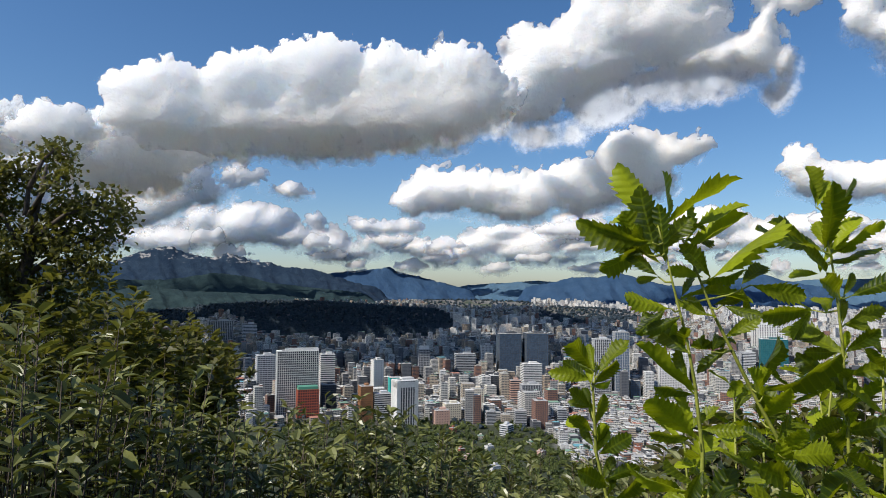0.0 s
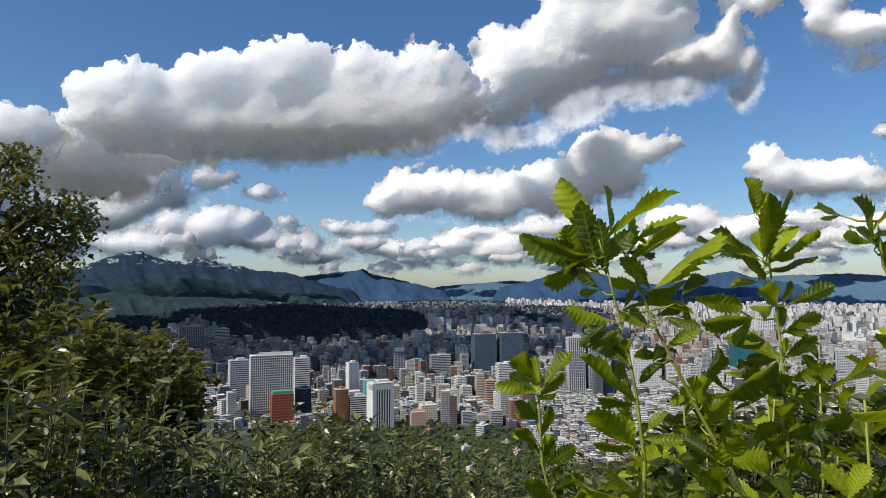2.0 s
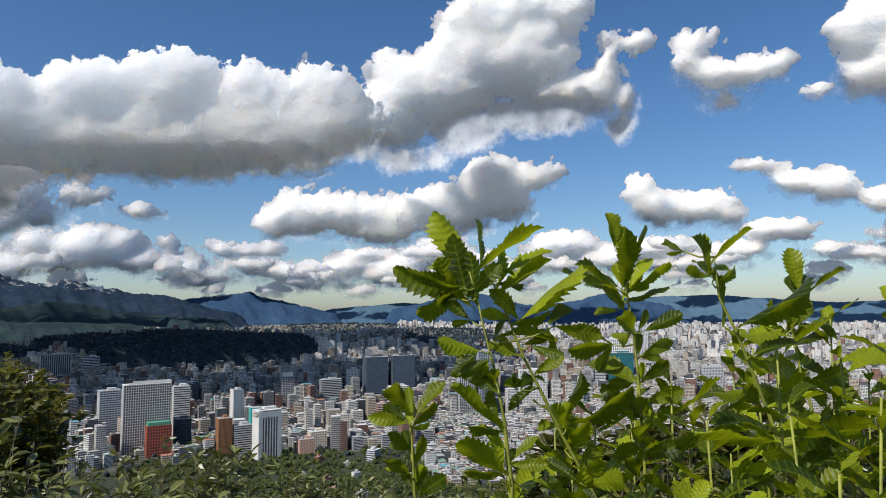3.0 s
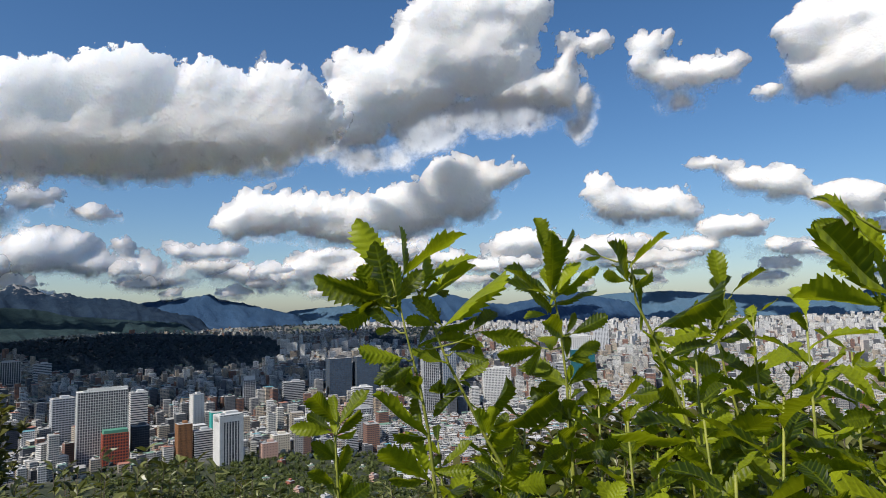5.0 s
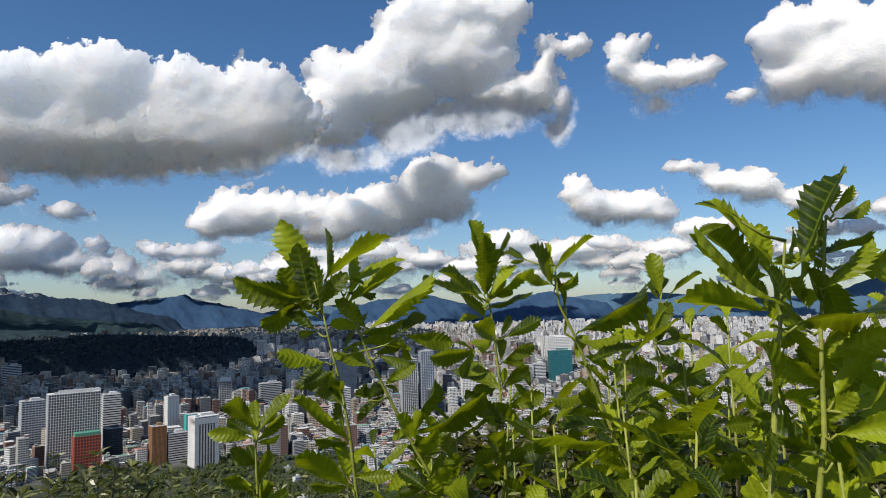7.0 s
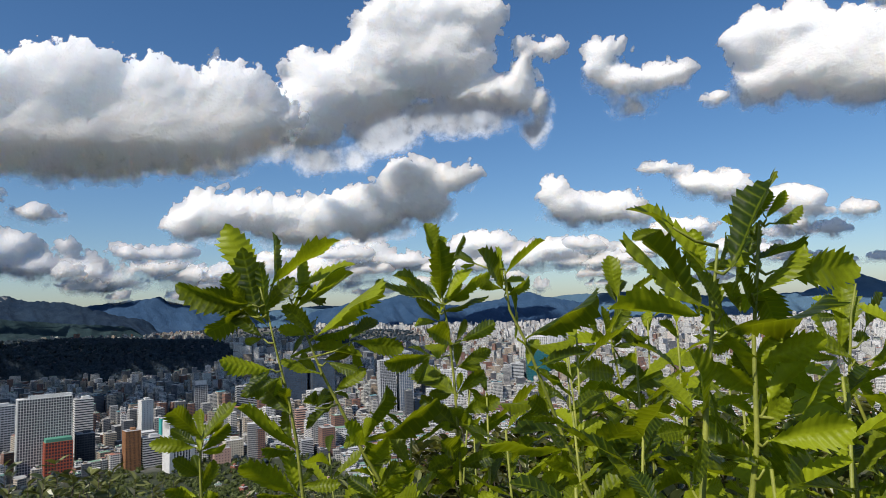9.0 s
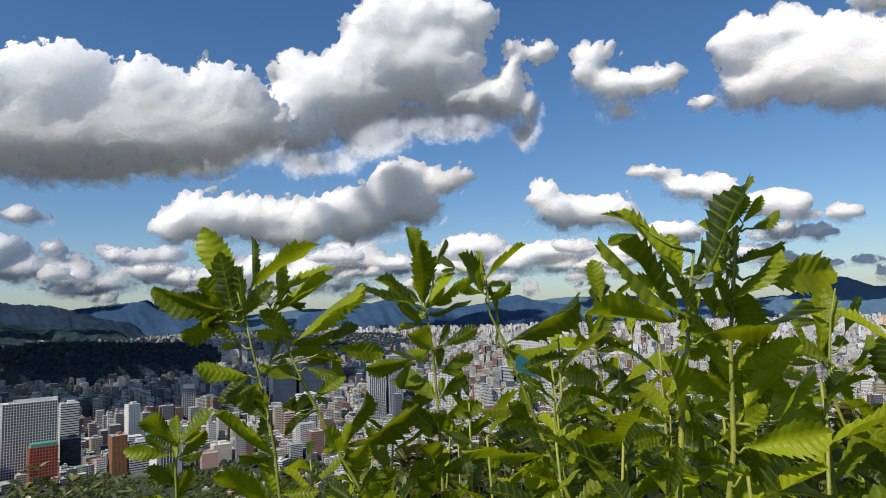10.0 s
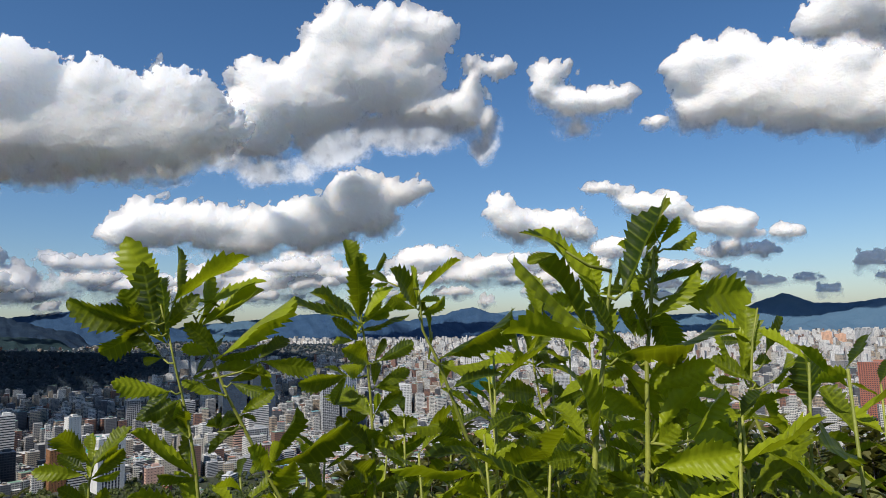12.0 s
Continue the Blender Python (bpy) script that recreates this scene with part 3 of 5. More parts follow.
build_cloud([(-2.5, 3.7, 3, 0.9), (3.1, 4.2, 3, 0.8), (7.1, 3.2, 4, 0.8), (9.1, 4.7, 2.5, 0.7), (-9.4, 2.8, 2.9, 0.6), (1.6, 2.5, 5, 0.5), (10.5, 2.8, 2.9, 0.6), (11.5, 5.5, 2.9, 1.4), (14.5, 4.5, 3.9, 1), (5, 5.3, 2.6, 0.7), (0.5, 3.3, 3.5, 0.8), (7.5, 4.0, 3.0, 0.8)], 4790, "thin layers of far cloud above the horizon", 200, wild=0.6, soft=0.8)
build_cloud([(22.5, 5.8, 3.5, 1.3), (19.4, 3.9, 5, 0.8), (28.6, 5.2, 3, 1), (32, 5, 2, 1), (34.4, 3.2, 3.4, 0.6), (53.3, 2.8, 1.3, 0.5), (39.4, 6.2, 2.8, 1), (42.9, 4.1, 2.2, 0.7), (25.5, 4.2, 3.2, 0.9), (30, 3.6, 3.0, 0.7), (36.5, 4.6, 2.4, 0.9), (47, 3.4, 2.4, 0.6)], 4790, "thin layers of far cloud above the horizon", 220, wild=0.6, soft=0.8)
low = np.random.default_rng(44)
for k, (base, size, count) in enumerate([(1.6, 0.6, 17), (2.4, 0.8, 14), (3.4, 1.05, 11), (4.7, 1.25, 7)]):
    for n, c in enumerate(np.linspace(-44, 68, count) + low.uniform(-1.6, 1.6, count)):
        wide = size * low.uniform(0.8, 1.9)
        heap = [(c + wide * q, base + 0.35 * size + low.uniform(-0.1, 0.35) * size * (1 - q * q * 0.5), wide * low.uniform(0.3, 0.55), size * low.uniform(0.35, 0.6)) for q in (-1.0, -0.5, 0.0, 0.45, 1.0)]
        build_cloud(heap, 4640 - 25 * k - 10 * (n % 2), "small low cumulus in broken rows near the horizon", 240 + 30 * k + n, wild=0.6, soft=0.6, grain=0.14, belly=0.3)


# ---------------------------------------------------------------- town
def paint(name, colour, rough=0.75, wear=0.2):
    dark = tuple(c * (1 - wear) for c in colour)
    return speckled(name, dark, colour, 0.08, rough, 0.0, 0.9)


def glass(name, colour, rough=0.12):
    m, nt, b, out = material(name)
    tc = nt.nodes.new("ShaderNodeTexCoord")
    vor = node(nt, "ShaderNodeTexVoronoi", Scale=0.31)
    nt.links.new(tc.outputs["Object"], vor.inputs["Vector"])
    col = mixc(nt, colour, tuple(min(1, c * 2.2 + 0.02) for c in colour), math_node(nt, "MULTIPLY", vor.outputs["Color"], 0.6))
    nt.links.new(col, b.inputs["Base Color"])
    b.inputs["Roughness"].default_value = rough
    b.inputs["Specular IOR Level"].default_value = 0.14
    return m


W_WHITE = paint("white_facade", (0.72, 0.71, 0.68))
W_CREAM = paint("cream_facade", (0.72, 0.66, 0.54))
W_GREY = paint("grey_facade", (0.46, 0.47, 0.48))
W_PALE = paint("pale_grey_facade", (0.62, 0.63, 0.64))
W_BROWN = paint("brown_stone_facade", (0.34, 0.16, 0.07))
W_RED = paint("red_brick_facade", (0.46, 0.11, 0.06))
W_BRICK = paint("brick_facade", (0.4, 0.14, 0.09))
W_PINK = paint("pink_stone_facade", (0.66, 0.42, 0.33))
W_DARK = paint("dark_facade", (0.09, 0.095, 0.105))
W_TEAL = paint("teal_netting", (0.05, 0.45, 0.4))
W_SEA = paint("sea_green_panel", (0.03, 0.14, 0.15))
W_ORANGE = paint("orange_facade", (0.7, 0.42, 0.28))
ROOF_GREEN = paint("green_roof_paint", (0.1, 0.32, 0.22))
ROOF_GREY = paint("grey_roof", (0.45, 0.45, 0.44))
ROOF_WHITE = paint("white_roof", (0.72, 0.72, 0.7))
G_DARK = glass("dark_glass", (0.03, 0.036, 0.045))
G_BLUE = glass("blue_glass", (0.06, 0.09, 0.13), 0.05)
G_TEAL = glass("teal_glass", (0.012, 0.09, 0.11), 0.08)
LANDMARKS = []             # bearing, distance and breadth of the landmark buildings
SITES = []                 # plan of the single buildings: x, y, radius


def tower(name, label, w, d, h, storey, band, gap, pier, wall, pane, roof, hut=0.4):
    """A building: glazed core, a wall band for each storey, piers, parapet, roof house."""
    e = new(name)
    e.empty_display_size = 1
    core = part("window_wall", box_bm(w - 0.8, d - 0.8, h - 0.2), pane, e, "dark window glass")
    n = max(2, int(round(h / storey)))
    hs = h / n
    if band:
        bm = bmesh.new()
        th = hs * band
        for sx, sy, cx, cy in ((w, 0.5, 0, -d / 2 + 0.25), (w, 0.5, 0, d / 2 - 0.25), (0.5, d - 1.0, -w / 2 + 0.25, 0), (0.5, d - 1.0, w / 2 - 0.25, 0)):
            box_bm(sx, sy, th, 0, bm, cx, cy)
        first = part("wall_band", bm, wall, e)
        me = first.data
        for k in range(1, n):
            ob = part("wall_band", me, None, e)
            ob.location.z = k * hs
    if gap:
        pier_mesh = None
        for side, span, other in ((0, w, d), (1, d, w)):
            count = max(2, int(round(span / gap)))
            for k in range(count + 1):
                u = -span / 2 + pier / 2 + (span - pier) * k / count
                for sign in ((-1,) if side == 0 else (-1, 1)):
                    if side == 1 and k in (0, count):
                        continue
                    if pier_mesh is None:
                        ob = part("pier", box_bm(pier, 0.56, h - 0.05), wall, e)
                        pier_mesh = ob.data
                    else:
                        ob = part("pier", pier_mesh, None, e)
                    ob.location = (u, sign * (other / 2 - 0.25), 0) if side == 0 else (sign * (other / 2 - 0.25), u, 0)
                    ob.rotation_euler.z = 0 if side == 0 else math.pi / 2
    bm = box_bm(w + 0.3, d + 0.3, 1.1, h - 0.2, bevel=0.12)
    part("parapet", bm, wall, e)
    part("roof", box_bm(w - 0.5, d - 0.5, 0.2, h + 0.82), roof, e, "flat roof")
    if hut:
        part("roof_house", box_bm(w * hut, d * 0.45, 3.6, h + 0.9, cx=w * 0.12, cy=d * 0.1, bevel=0.15), wall, e)
        part("plant_box", box_bm(w * 0.16, d * 0.2, 2.0, h + 0.95, cx=-w * 0.3, cy=-d * 0.15, bevel=0.1), ROOF_GREY, e, "grey rooftop machine")
    return tagged(e, label, "building", group="city buildings")


def spot(az, r, yaw=0.0, sink=3.0):
    a = radians(az)
    x, y = math.sin(a) * r, math.cos(a) * r
    return Matrix.Translation((x, y, float(ground_z(x, y)) - sink)) @ Matrix.Rotation(radians(-az + yaw), 4, "Z")


def place(ob, az, r, yaw, size):
    ob.matrix_basis = spot(az, r, yaw)
    SITES.append((ob.matrix_basis.translation.x, ob.matrix_basis.translation.y, size))
    return ob


def hero(az, r, w, h, d, yaw, label, storey, band, gap, pier, wall, pane, roof=ROOF_GREY, hut=0.4, name="office_building"):
    LANDMARKS.append((az, r, w))
    return place(tower(name, label, w, d, h - 2, storey, band, gap, pier, wall, pane, roof, hut), az, r + d / 2, yaw, max(w, d) * 0.62)


hotel = hero(-12.81, 1205, 74, 119, 26, 8, "tall white hotel slab with a close grid of windows", 4.2, 0.26, 3.7, 1.0, W_WHITE, G_DARK, ROOF_WHITE, 0.8, "hotel_building")
hero(-10.27, 1289, 28, 108, 26, 8, "white office slab with horizontal window bands", 4.0, 0.55, 0, 0, W_WHITE, G_DARK)
hero(-15.47, 1353, 36, 99, 28, 10, "grey office slab with window bands", 4.0, 0.5, 5, 0.9, W_PALE, G_DARK)
red = hero(-11.88, 1179, 38, 54, 24, 8, "red brick building with a green roof storey", 4.6, 0.36, 4.4, 1.4, W_RED, G_DARK, ROOF_GREEN, 0.0)
part("roof_storey", box_bm(35, 21, 4.6, 53.2, bevel=0.2), ROOF_GREEN, red, "green painted roof storey")
hero(-10.12, 1224, 27, 56, 24, 8, "dark brown glass office block", 3.8, 0.3, 4, 0.6, W_DARK, G_DARK)
hero(-6.92, 1139, 22, 65, 24, 14, "brown stone office tower", 4.0, 0.18, 2.0, 1.25, W_BROWN, G_DARK, ROOF_GREY, 0.3)
hero(-5.49, 1145, 30, 50, 22, 14, "pale office block with ribbon windows", 3.8, 0.5, 0, 0, W_PALE, G_DARK)
wt1 = hero(-3.48, 1085, 38, 80, 28, 22, "white office tower with deep dark window slots", 4.4, 0.08, 4.9, 1.7, W_WHITE, G_DARK, ROOF_WHITE, 0.55)
hero(-5.93, 1369, 22, 85, 18, 25, "slim white apartment tower", 3.6, 0.72, 7, 4.2, W_WHITE, G_DARK)
hero(-4.34, 1297, 25, 58, 22, 10, "building wrapped in teal scaffold netting", 5, 0.9, 6, 5.4, W_TEAL, G_DARK, ROOF_GREY, 0.0)
part("upper_wall", box_bm(38.4, 28.4, 9.0, 67.5, bevel=0.2), W_WHITE, wt1)
for cx in (-15.8, 15.8):
    part("corner_wall", box_bm(6.8, 28.2, 77.5, 0.0, cx=cx), W_WHITE, wt1)
bb = hero(-1.86, 1565, 27, 66, 26, 10, "dark glass tower with white billboards on the roof", 4.0, 0.25, 4, 0.8, W_GREY, G_DARK, ROOF_GREY, 0.0)
part("billboard", box_bm(24, 1.2, 9, 65.3, cy=-10), W_WHITE, bb, "white rooftop billboard")
hero(1.80, 1573, 49, 54, 26, 12, "wide grey office block with ribbon windows", 3.9, 0.45, 0, 0, W_GREY, G_DARK)
hero(3.68, 1620, 30, 60, 22, 12, "white tower with closely set windows", 3.8, 0.55, 4, 1.8, W_WHITE, G_DARK)
hero(5.63, 1573, 54, 99, 40, 16, "dark blue glass office tower", 4.2, 0.12, 4.5, 0.4, W_DARK, G_BLUE, ROOF_GREY, 0.5)
hero(7.97, 1575, 54, 100, 40, 16, "dark blue glass office tower", 4.2, 0.12, 4.5, 0.4, W_DARK, G_BLUE, ROOF_GREY, 0.5)
hero(7.61, 1463, 43, 70, 26, 18, "white office block with long window bands", 3.8, 0.58, 0, 0, W_WHITE, G_DARK, ROOF_WHITE)
hero(4.51, 1383, 27, 54, 24, 12, "dark office block with pale roof trim", 4.0, 0.3, 3, 0.9, W_DARK, G_DARK, ROOF_WHITE)
hero(7.56, 1294, 40, 48, 26, 14, "dark grey gridded office block", 3.8, 0.22, 3.4, 0.7, W_GREY, G_DARK)
hero(6.19, 1323, 22, 52, 20, 14, "brown and white striped office block", 4.4, 0.5, 0, 0, W_PINK, G_DARK)
hero(2.88, 1218, 22, 52, 20, 14, "cream office block with square windows", 4.0, 0.5, 4.2, 2.0, W_CREAM, G_DARK)
hero(-0.27, 1103, 26, 28, 22, 16, "low pink stone building", 4.0, 0.6, 5, 2.8, W_PINK, G_DARK)
hero(0.68, 1150, 29, 34, 22, 16, "low cream building with small windows", 3.8, 0.55, 4, 2.0, W_CREAM, G_DARK, ROOF_WHITE)
tl = hero(13.58, 1505, 38, 120, 30, 14, "tall apartment tower with pale vertical stripes", 3.6, 0.16, 4.6, 1.1, W_PALE, G_DARK)
tr = hero(15.2, 1512, 32, 134, 30, 14, "tall dark apartment tower with pale vertical stripes", 3.6, 0.16, 5.2, 1.0, W_GREY, G_BLUE)
hero(-19.20, 1854, 65, 67, 26, 6, "grey government office with tall columns", 4, 0.12, 4.5, 1.4, W_GREY, G_DARK)
hero(-16.84, 1864, 38, 57, 26, 6, "grey office block with window bands", 4, 0.5, 0, 0, W_PALE, G_DARK)
hero(-22.72, 1693, 42, 65, 26, 6, "pale office slab with window bands", 4, 0.5, 0, 0, W_PALE, G_DARK)
hero(-25.12, 1749, 18, 74, 20, 6, "narrow white tower with few windows", 3.8, 0.7, 6, 3, W_WHITE, G_DARK)
hero(-23.97, 1710, 40, 80, 26, 6, "brown office tower with square windows", 4, 0.4, 4, 1.4, W_BROWN, G_DARK)
hero(26.87, 1655, 57, 81, 30, 10, "teal glass office tower", 4.2, 0.24, 4.2, 0.5, W_SEA, G_TEAL, ROOF_WHITE, 0.5)
hero(26.78, 1874, 66, 76, 30, 10, "large white office building with dark slots", 4.4, 0.4, 6, 3.0, W_WHITE, G_DARK, ROOF_WHITE)
hero(19.40, 1537, 64, 82, 26, 10, "white hotel slab with a fine window grid", 3.8, 0.45, 3.6, 1.5, W_WHITE, G_DARK, ROOF_WHITE)
hero(25.04, 1664, 31, 49, 22, 10, "grey office block with ribbon windows", 3.6, 0.5, 0, 0, W_PALE, G_DARK)
hero(57.3, 1560, 70, 115, 30, -6, "large brick-red hotel block with a window grid", 4.0, 0.42, 4.2, 1.7, W_BRICK, G_DARK, ROOF_GREY, 0.5, "hotel_building")
hero(28.51, 2070, 44, 104, 26, 10, "tall white office tower in the distance", 4, 0.4, 5, 2.6, W_PALE, G_DARK)
hero(26.2, 1930, 60, 70, 26, 10, "white office block with vertical slots", 4, 0.3, 5, 2.6, W_WHITE, G_DARK)
hero(34.07, 1611, 46, 67, 26, 4, "dark grey slab with a tight window grid", 3.4, 0.45, 3.2, 1.2, W_GREY, G_DARK)
hero(16.3, 1480, 22, 42, 20, 14, "low dark blue glass block", 4, 0.2, 4, 0.5, W_DARK, G_BLUE)
hero(54.19, 2637, 32, 57, 14, 0, "tall orange apartment slab block", 3, 0.6, 4, 2, W_ORANGE, G_DARK, name="apartment_building")
hero(55.07, 2634, 34, 50, 14, 0, "tall orange apartment slab block", 3, 0.6, 4, 2, W_ORANGE, G_DARK, name="apartment_building")
hero(56.6, 2716, 56, 64, 16, 0, "dark grey apartment block beside orange slabs", 3, 0.5, 4, 1.4, W_GREY, G_DARK, name="apartment_building")

# roof crowns of the landmark buildings
for k in range(14):
    fin = part("roof_fin", box_bm(2.2, 1.0, 6.0, 117.6, cx=-22 + k * 3.6, cy=-9), W_WHITE, hotel)


def in_wood(az, el):
    a = ((az + 8) / 8.8) ** 2 + ((el + 3.5) / 1.25) ** 2 < 1
    b = ((az - 12.5) / 4.5) ** 2 + ((el + 2.35) / 0.55) ** 2 < 1
    c = (az < -13) & (el > -3.3 + 0.4 * np.sin(az * 0.9))
    e = ((az - 3) / 5) ** 2 + ((el + 1.55) / 0.25) ** 2 < 1
    return a | b | c | e


# single houses and blocks of the nearer streets, copied from a few models
MODELS = []
for k, (w, d, h, st, bd, gp, pr, wl, rf, nm, lb) in enumerate([
        (14, 12, 10, 3.1, 0.6, 4.5, 2.6, W_CREAM, ROOF_GREEN, "house", "small cream townhouse with a green painted roof"),
        (16, 13, 13, 3.1, 0.6, 5, 3.0, W_WHITE, ROOF_GREY, "house", "small white townhouse with a flat roof"),
        (13, 13, 12, 3.0, 0.65, 4, 2.4, W_BRICK, ROOF_GREY, "house", "red brick townhouse with a flat roof"),
        (20, 16, 18, 3.3, 0.5, 0, 0, W_PALE, ROOF_WHITE, "office_building", "pale low office block with ribbon windows"),
        (22, 18, 26, 3.4, 0.5, 4, 1.8, W_WHITE, ROOF_GREY, "office_building", "white mid-rise office block"),
        (24, 18, 34, 3.5, 0.45, 0, 0, W_GREY, ROOF_GREY, "office_building", "grey mid-rise office block with window bands"),
        (20, 18, 42, 3.6, 0.4, 4, 1.6, W_CREAM, ROOF_WHITE, "office_building", "cream office tower with square windows"),
        (22, 20, 30, 3.6, 0.2, 4, 0.6, W_DARK, ROOF_GREY, "office_building", "dark glass mid-rise office block"),
        (26, 16, 40, 3.5, 0.55, 0, 0, W_WHITE, ROOF_GREEN, "office_building", "white office slab with ribbon windows"),
        (15, 14, 16, 3.1, 0.62, 5, 3.2, W_PINK, ROOF_GREY, "house", "pink tiled townhouse with flat roof")]):
    MODELS.append((tower(nm, lb, w, d, h, st, bd, gp, pr, wl, G_DARK, rf, 0.35), max(w, d)))
used = [False] * len(MODELS)
made = 0
grid_rng = np.random.default_rng(21)
while made < 195:
    az = grid_rng.uniform(-22, 58)
    r = float(near_edge(az)) + 330 * grid_rng.random() ** 1.3
    small = 11 < az < 33 and r < 1300
    k = int(grid_rng.choice([0, 1, 2, 9, 1] if small else [0, 1, 3, 3, 4, 4, 5, 6, 7, 8]))
    ob, size = MODELS[k]
    x, y = math.sin(radians(az)) * r, math.cos(radians(az)) * r
    if any((x - sx) ** 2 + (y - sy) ** 2 < (sr + size * 0.55) ** 2 for sx, sy, sr in SITES) or (k > 2 and k < 9 and any(abs(az - ha) * r * 0.01745 < hw / 2 + size / 2 and 0 < hr - r < 170 for ha, hr, hw in LANDMARKS)):
        made += 0.02
        continue
    fit_size = grid_rng.uniform(0.62, 0.95)
    m = spot(az, r, 14 + grid_rng.choice([0, 0, 90, 7]) + grid_rng.uniform(-5, 5), 2.0) @ Matrix.Scale(fit_size, 4)
    if used[k]:
        copy_thing(ob, m)
    else:
        ob.matrix_basis, used[k] = m, True
    SITES.append((x, y, size * 0.55 * fit_size))
    made += 1


def blocks(name, label, az, far, w, d, h, yaw, mat, seed):
    """Many far houses in one sheet of boxes; walls carry their own metre scale."""
    rng = np.random.default_rng(seed)
    r = squeeze(far)
    s = r / far
    x, y = np.sin(np.radians(az)) * r, np.cos(np.radians(az)) * r
    z = ground_z(x, y)
    w, d, h = w * s, d * s, h * s
    hut = rng.random(len(az)) < 0.55
    def boxes(cx, cy, z0, w, d, h, yaw, s):
        c, sn = np.cos(yaw), np.sin(yaw)
        V = np.empty((len(cx), 8, 3))
        for k, (a, b) in enumerate(((-1, -1), (1, -1), (1, 1), (-1, 1))):
            px, py = a * w / 2, b * d / 2
            V[:, k, 0] = V[:, k + 4, 0] = cx + px * c - py * sn
            V[:, k, 1] = V[:, k + 4, 1] = cy + px * sn + py * c
            V[:, k, 2], V[:, k + 4, 2] = z0, z0 + h
        F = np.array([(0, 1, 5, 4), (1, 2, 6, 5), (2, 3, 7, 6), (3, 0, 4, 7), (4, 5, 6, 7)])
        faces = (F[None] + np.arange(len(cx))[:, None, None] * 8)
        uv = np.zeros((len(cx), 5, 4, 2))
        for f in range(4):
            length = (w if f % 2 == 0 else d) / s
            uv[:, f, 1, 0] = uv[:, f, 2, 0] = length
            uv[:, f, 2, 1] = uv[:, f, 3, 1] = h / s
        uv[:, 4] = -1
        return V.reshape(-1, 3), faces.reshape(-1, 4), uv.reshape(-1, 2)
    V1, F1, U1 = boxes(x, y, z - 4 * s, w, d, h + 4 * s, yaw, s)
    off = rng.uniform(-0.22, 0.22, len(x))
    V2, F2, U2 = boxes((x + off * w)[hut], (y + off * d)[hut], (z + h)[hut], (w * 0.4)[hut], (d * 0.4)[hut], (3.0 * s)[hut], yaw[hut], s[hut])
    me = mesh_of(name, np.concatenate([V1, V2]), np.concatenate([F1, F2 + len(V1)]))
    layer = me.uv_layers.new(name="UVMap")
    layer.data.foreach_set("uv", np.concatenate([U1, U2]).ravel().astype(np.float32))
    tagged(part(name, me, mat), label, "buildings", kind="stuff")


def scatter(lo, hi, gap, seed, jitter=0.35, az0=-33.0, az1=66.0):
    rng = np.random.default_rng(seed)
    az, far = [], []
    r = lo
    while r < hi:
        g = gap * (1 + max(0.0, r - 2500) / 4000)
        n = int(radians(az1 - az0) * r / g)
        az.append(az0 + (np.arange(n) + rng.uniform(-jitter, jitter, n) + rng.random()) / n * (az1 - az0))
        far.append(r + rng.uniform(-jitter, jitter, n) * g)
        r += g * 1.05
    az, far = np.concatenate(az), np.concatenate(far)
    el = -np.degrees(np.arctan(DROP / far))
    ok = (far > near_edge(az)) & ~in_wood(az, el)
    x, y = np.sin(np.radians(az)) * squeeze(far), np.cos(np.radians(az)) * squeeze(far)
    for sx, sy, sr in SITES:
        ok &= (x - sx) ** 2 + (y - sy) ** 2 > (sr + 5) ** 2
    for ha, hr, hw in LANDMARKS:
        ok &= ~((np.abs(az - ha) * hr * 0.01745 < hw / 2 + 4) & (squeeze(far) < hr) & (squeeze(far) > hr - 45))
    return az[ok], far[ok], rng


def build_far_town():
    az, far, rng = scatter(820, 2600, 16.5, 5)
    n = len(az)
    villas = (az > 10.5) & (far < 1450)
    tall = (rng.random(n) < 0.13) & ~villas
    w = np.where(villas, rng.uniform(9, 15, n), rng.uniform(9, 17, n)) * np.where(tall, 1.35, 1)
    h = np.where(villas, rng.uniform(6, 13, n), rng.uniform(8, 24, n)) + tall * rng.uniform(10, 42, n)
    blocks("town_blocks", "dense pale town houses and offices with flat roofs", az, far, w, w * rng.uniform(0.7, 1.1, n), h, np.radians(-az + 14 + rng.choice([0, 90, 4], n) + rng.normal(0, 6, n)), M_TOWN, 6)
    az, far, rng = scatter(2600, 10500, 30.0, 15)
    n = len(az)
    w, h = rng.uniform(14, 34, n), rng.uniform(8, 20, n) + (rng.random(n) < 0.1) * rng.uniform(10, 45, n)
    blocks("far_town", "far town of small pale blocks across the valley", az, far, w, w * rng.uniform(0.6, 1.0, n), h, np.radians(-az + rng.uniform(-40, 40, n)), M_TOWN, 16)
    # rows of apartment slabs
    rows = []
    for a0, a1, f0, f1, count in ((7.5, 21, 7600, 9800, 240), (20, 66, 5200, 9800, 760), (24, 66, 3000, 5200, 170), (-2, 9, 3000, 4300, 40)):
        rows.append(np.stack([rng.uniform(a0, a1, count), rng.uniform(f0, f1, count)]))
    az, far = np.concatenate(rows, 1)
    ok = ~in_wood(az, -np.degrees(np.arctan(DROP / far)))
    az, far = az[ok], far[ok]
    n = len(az)
    blocks("apartment_slabs", "rows of tall white apartment slabs in the far city", az, far, rng.uniform(26, 60, n), np.full(n, 13.0), rng.uniform(40, 80, n), np.radians(-az + rng.choice([-25, 20, 75], n) + rng.normal(0, 8, n)), M_SLAB, 26)


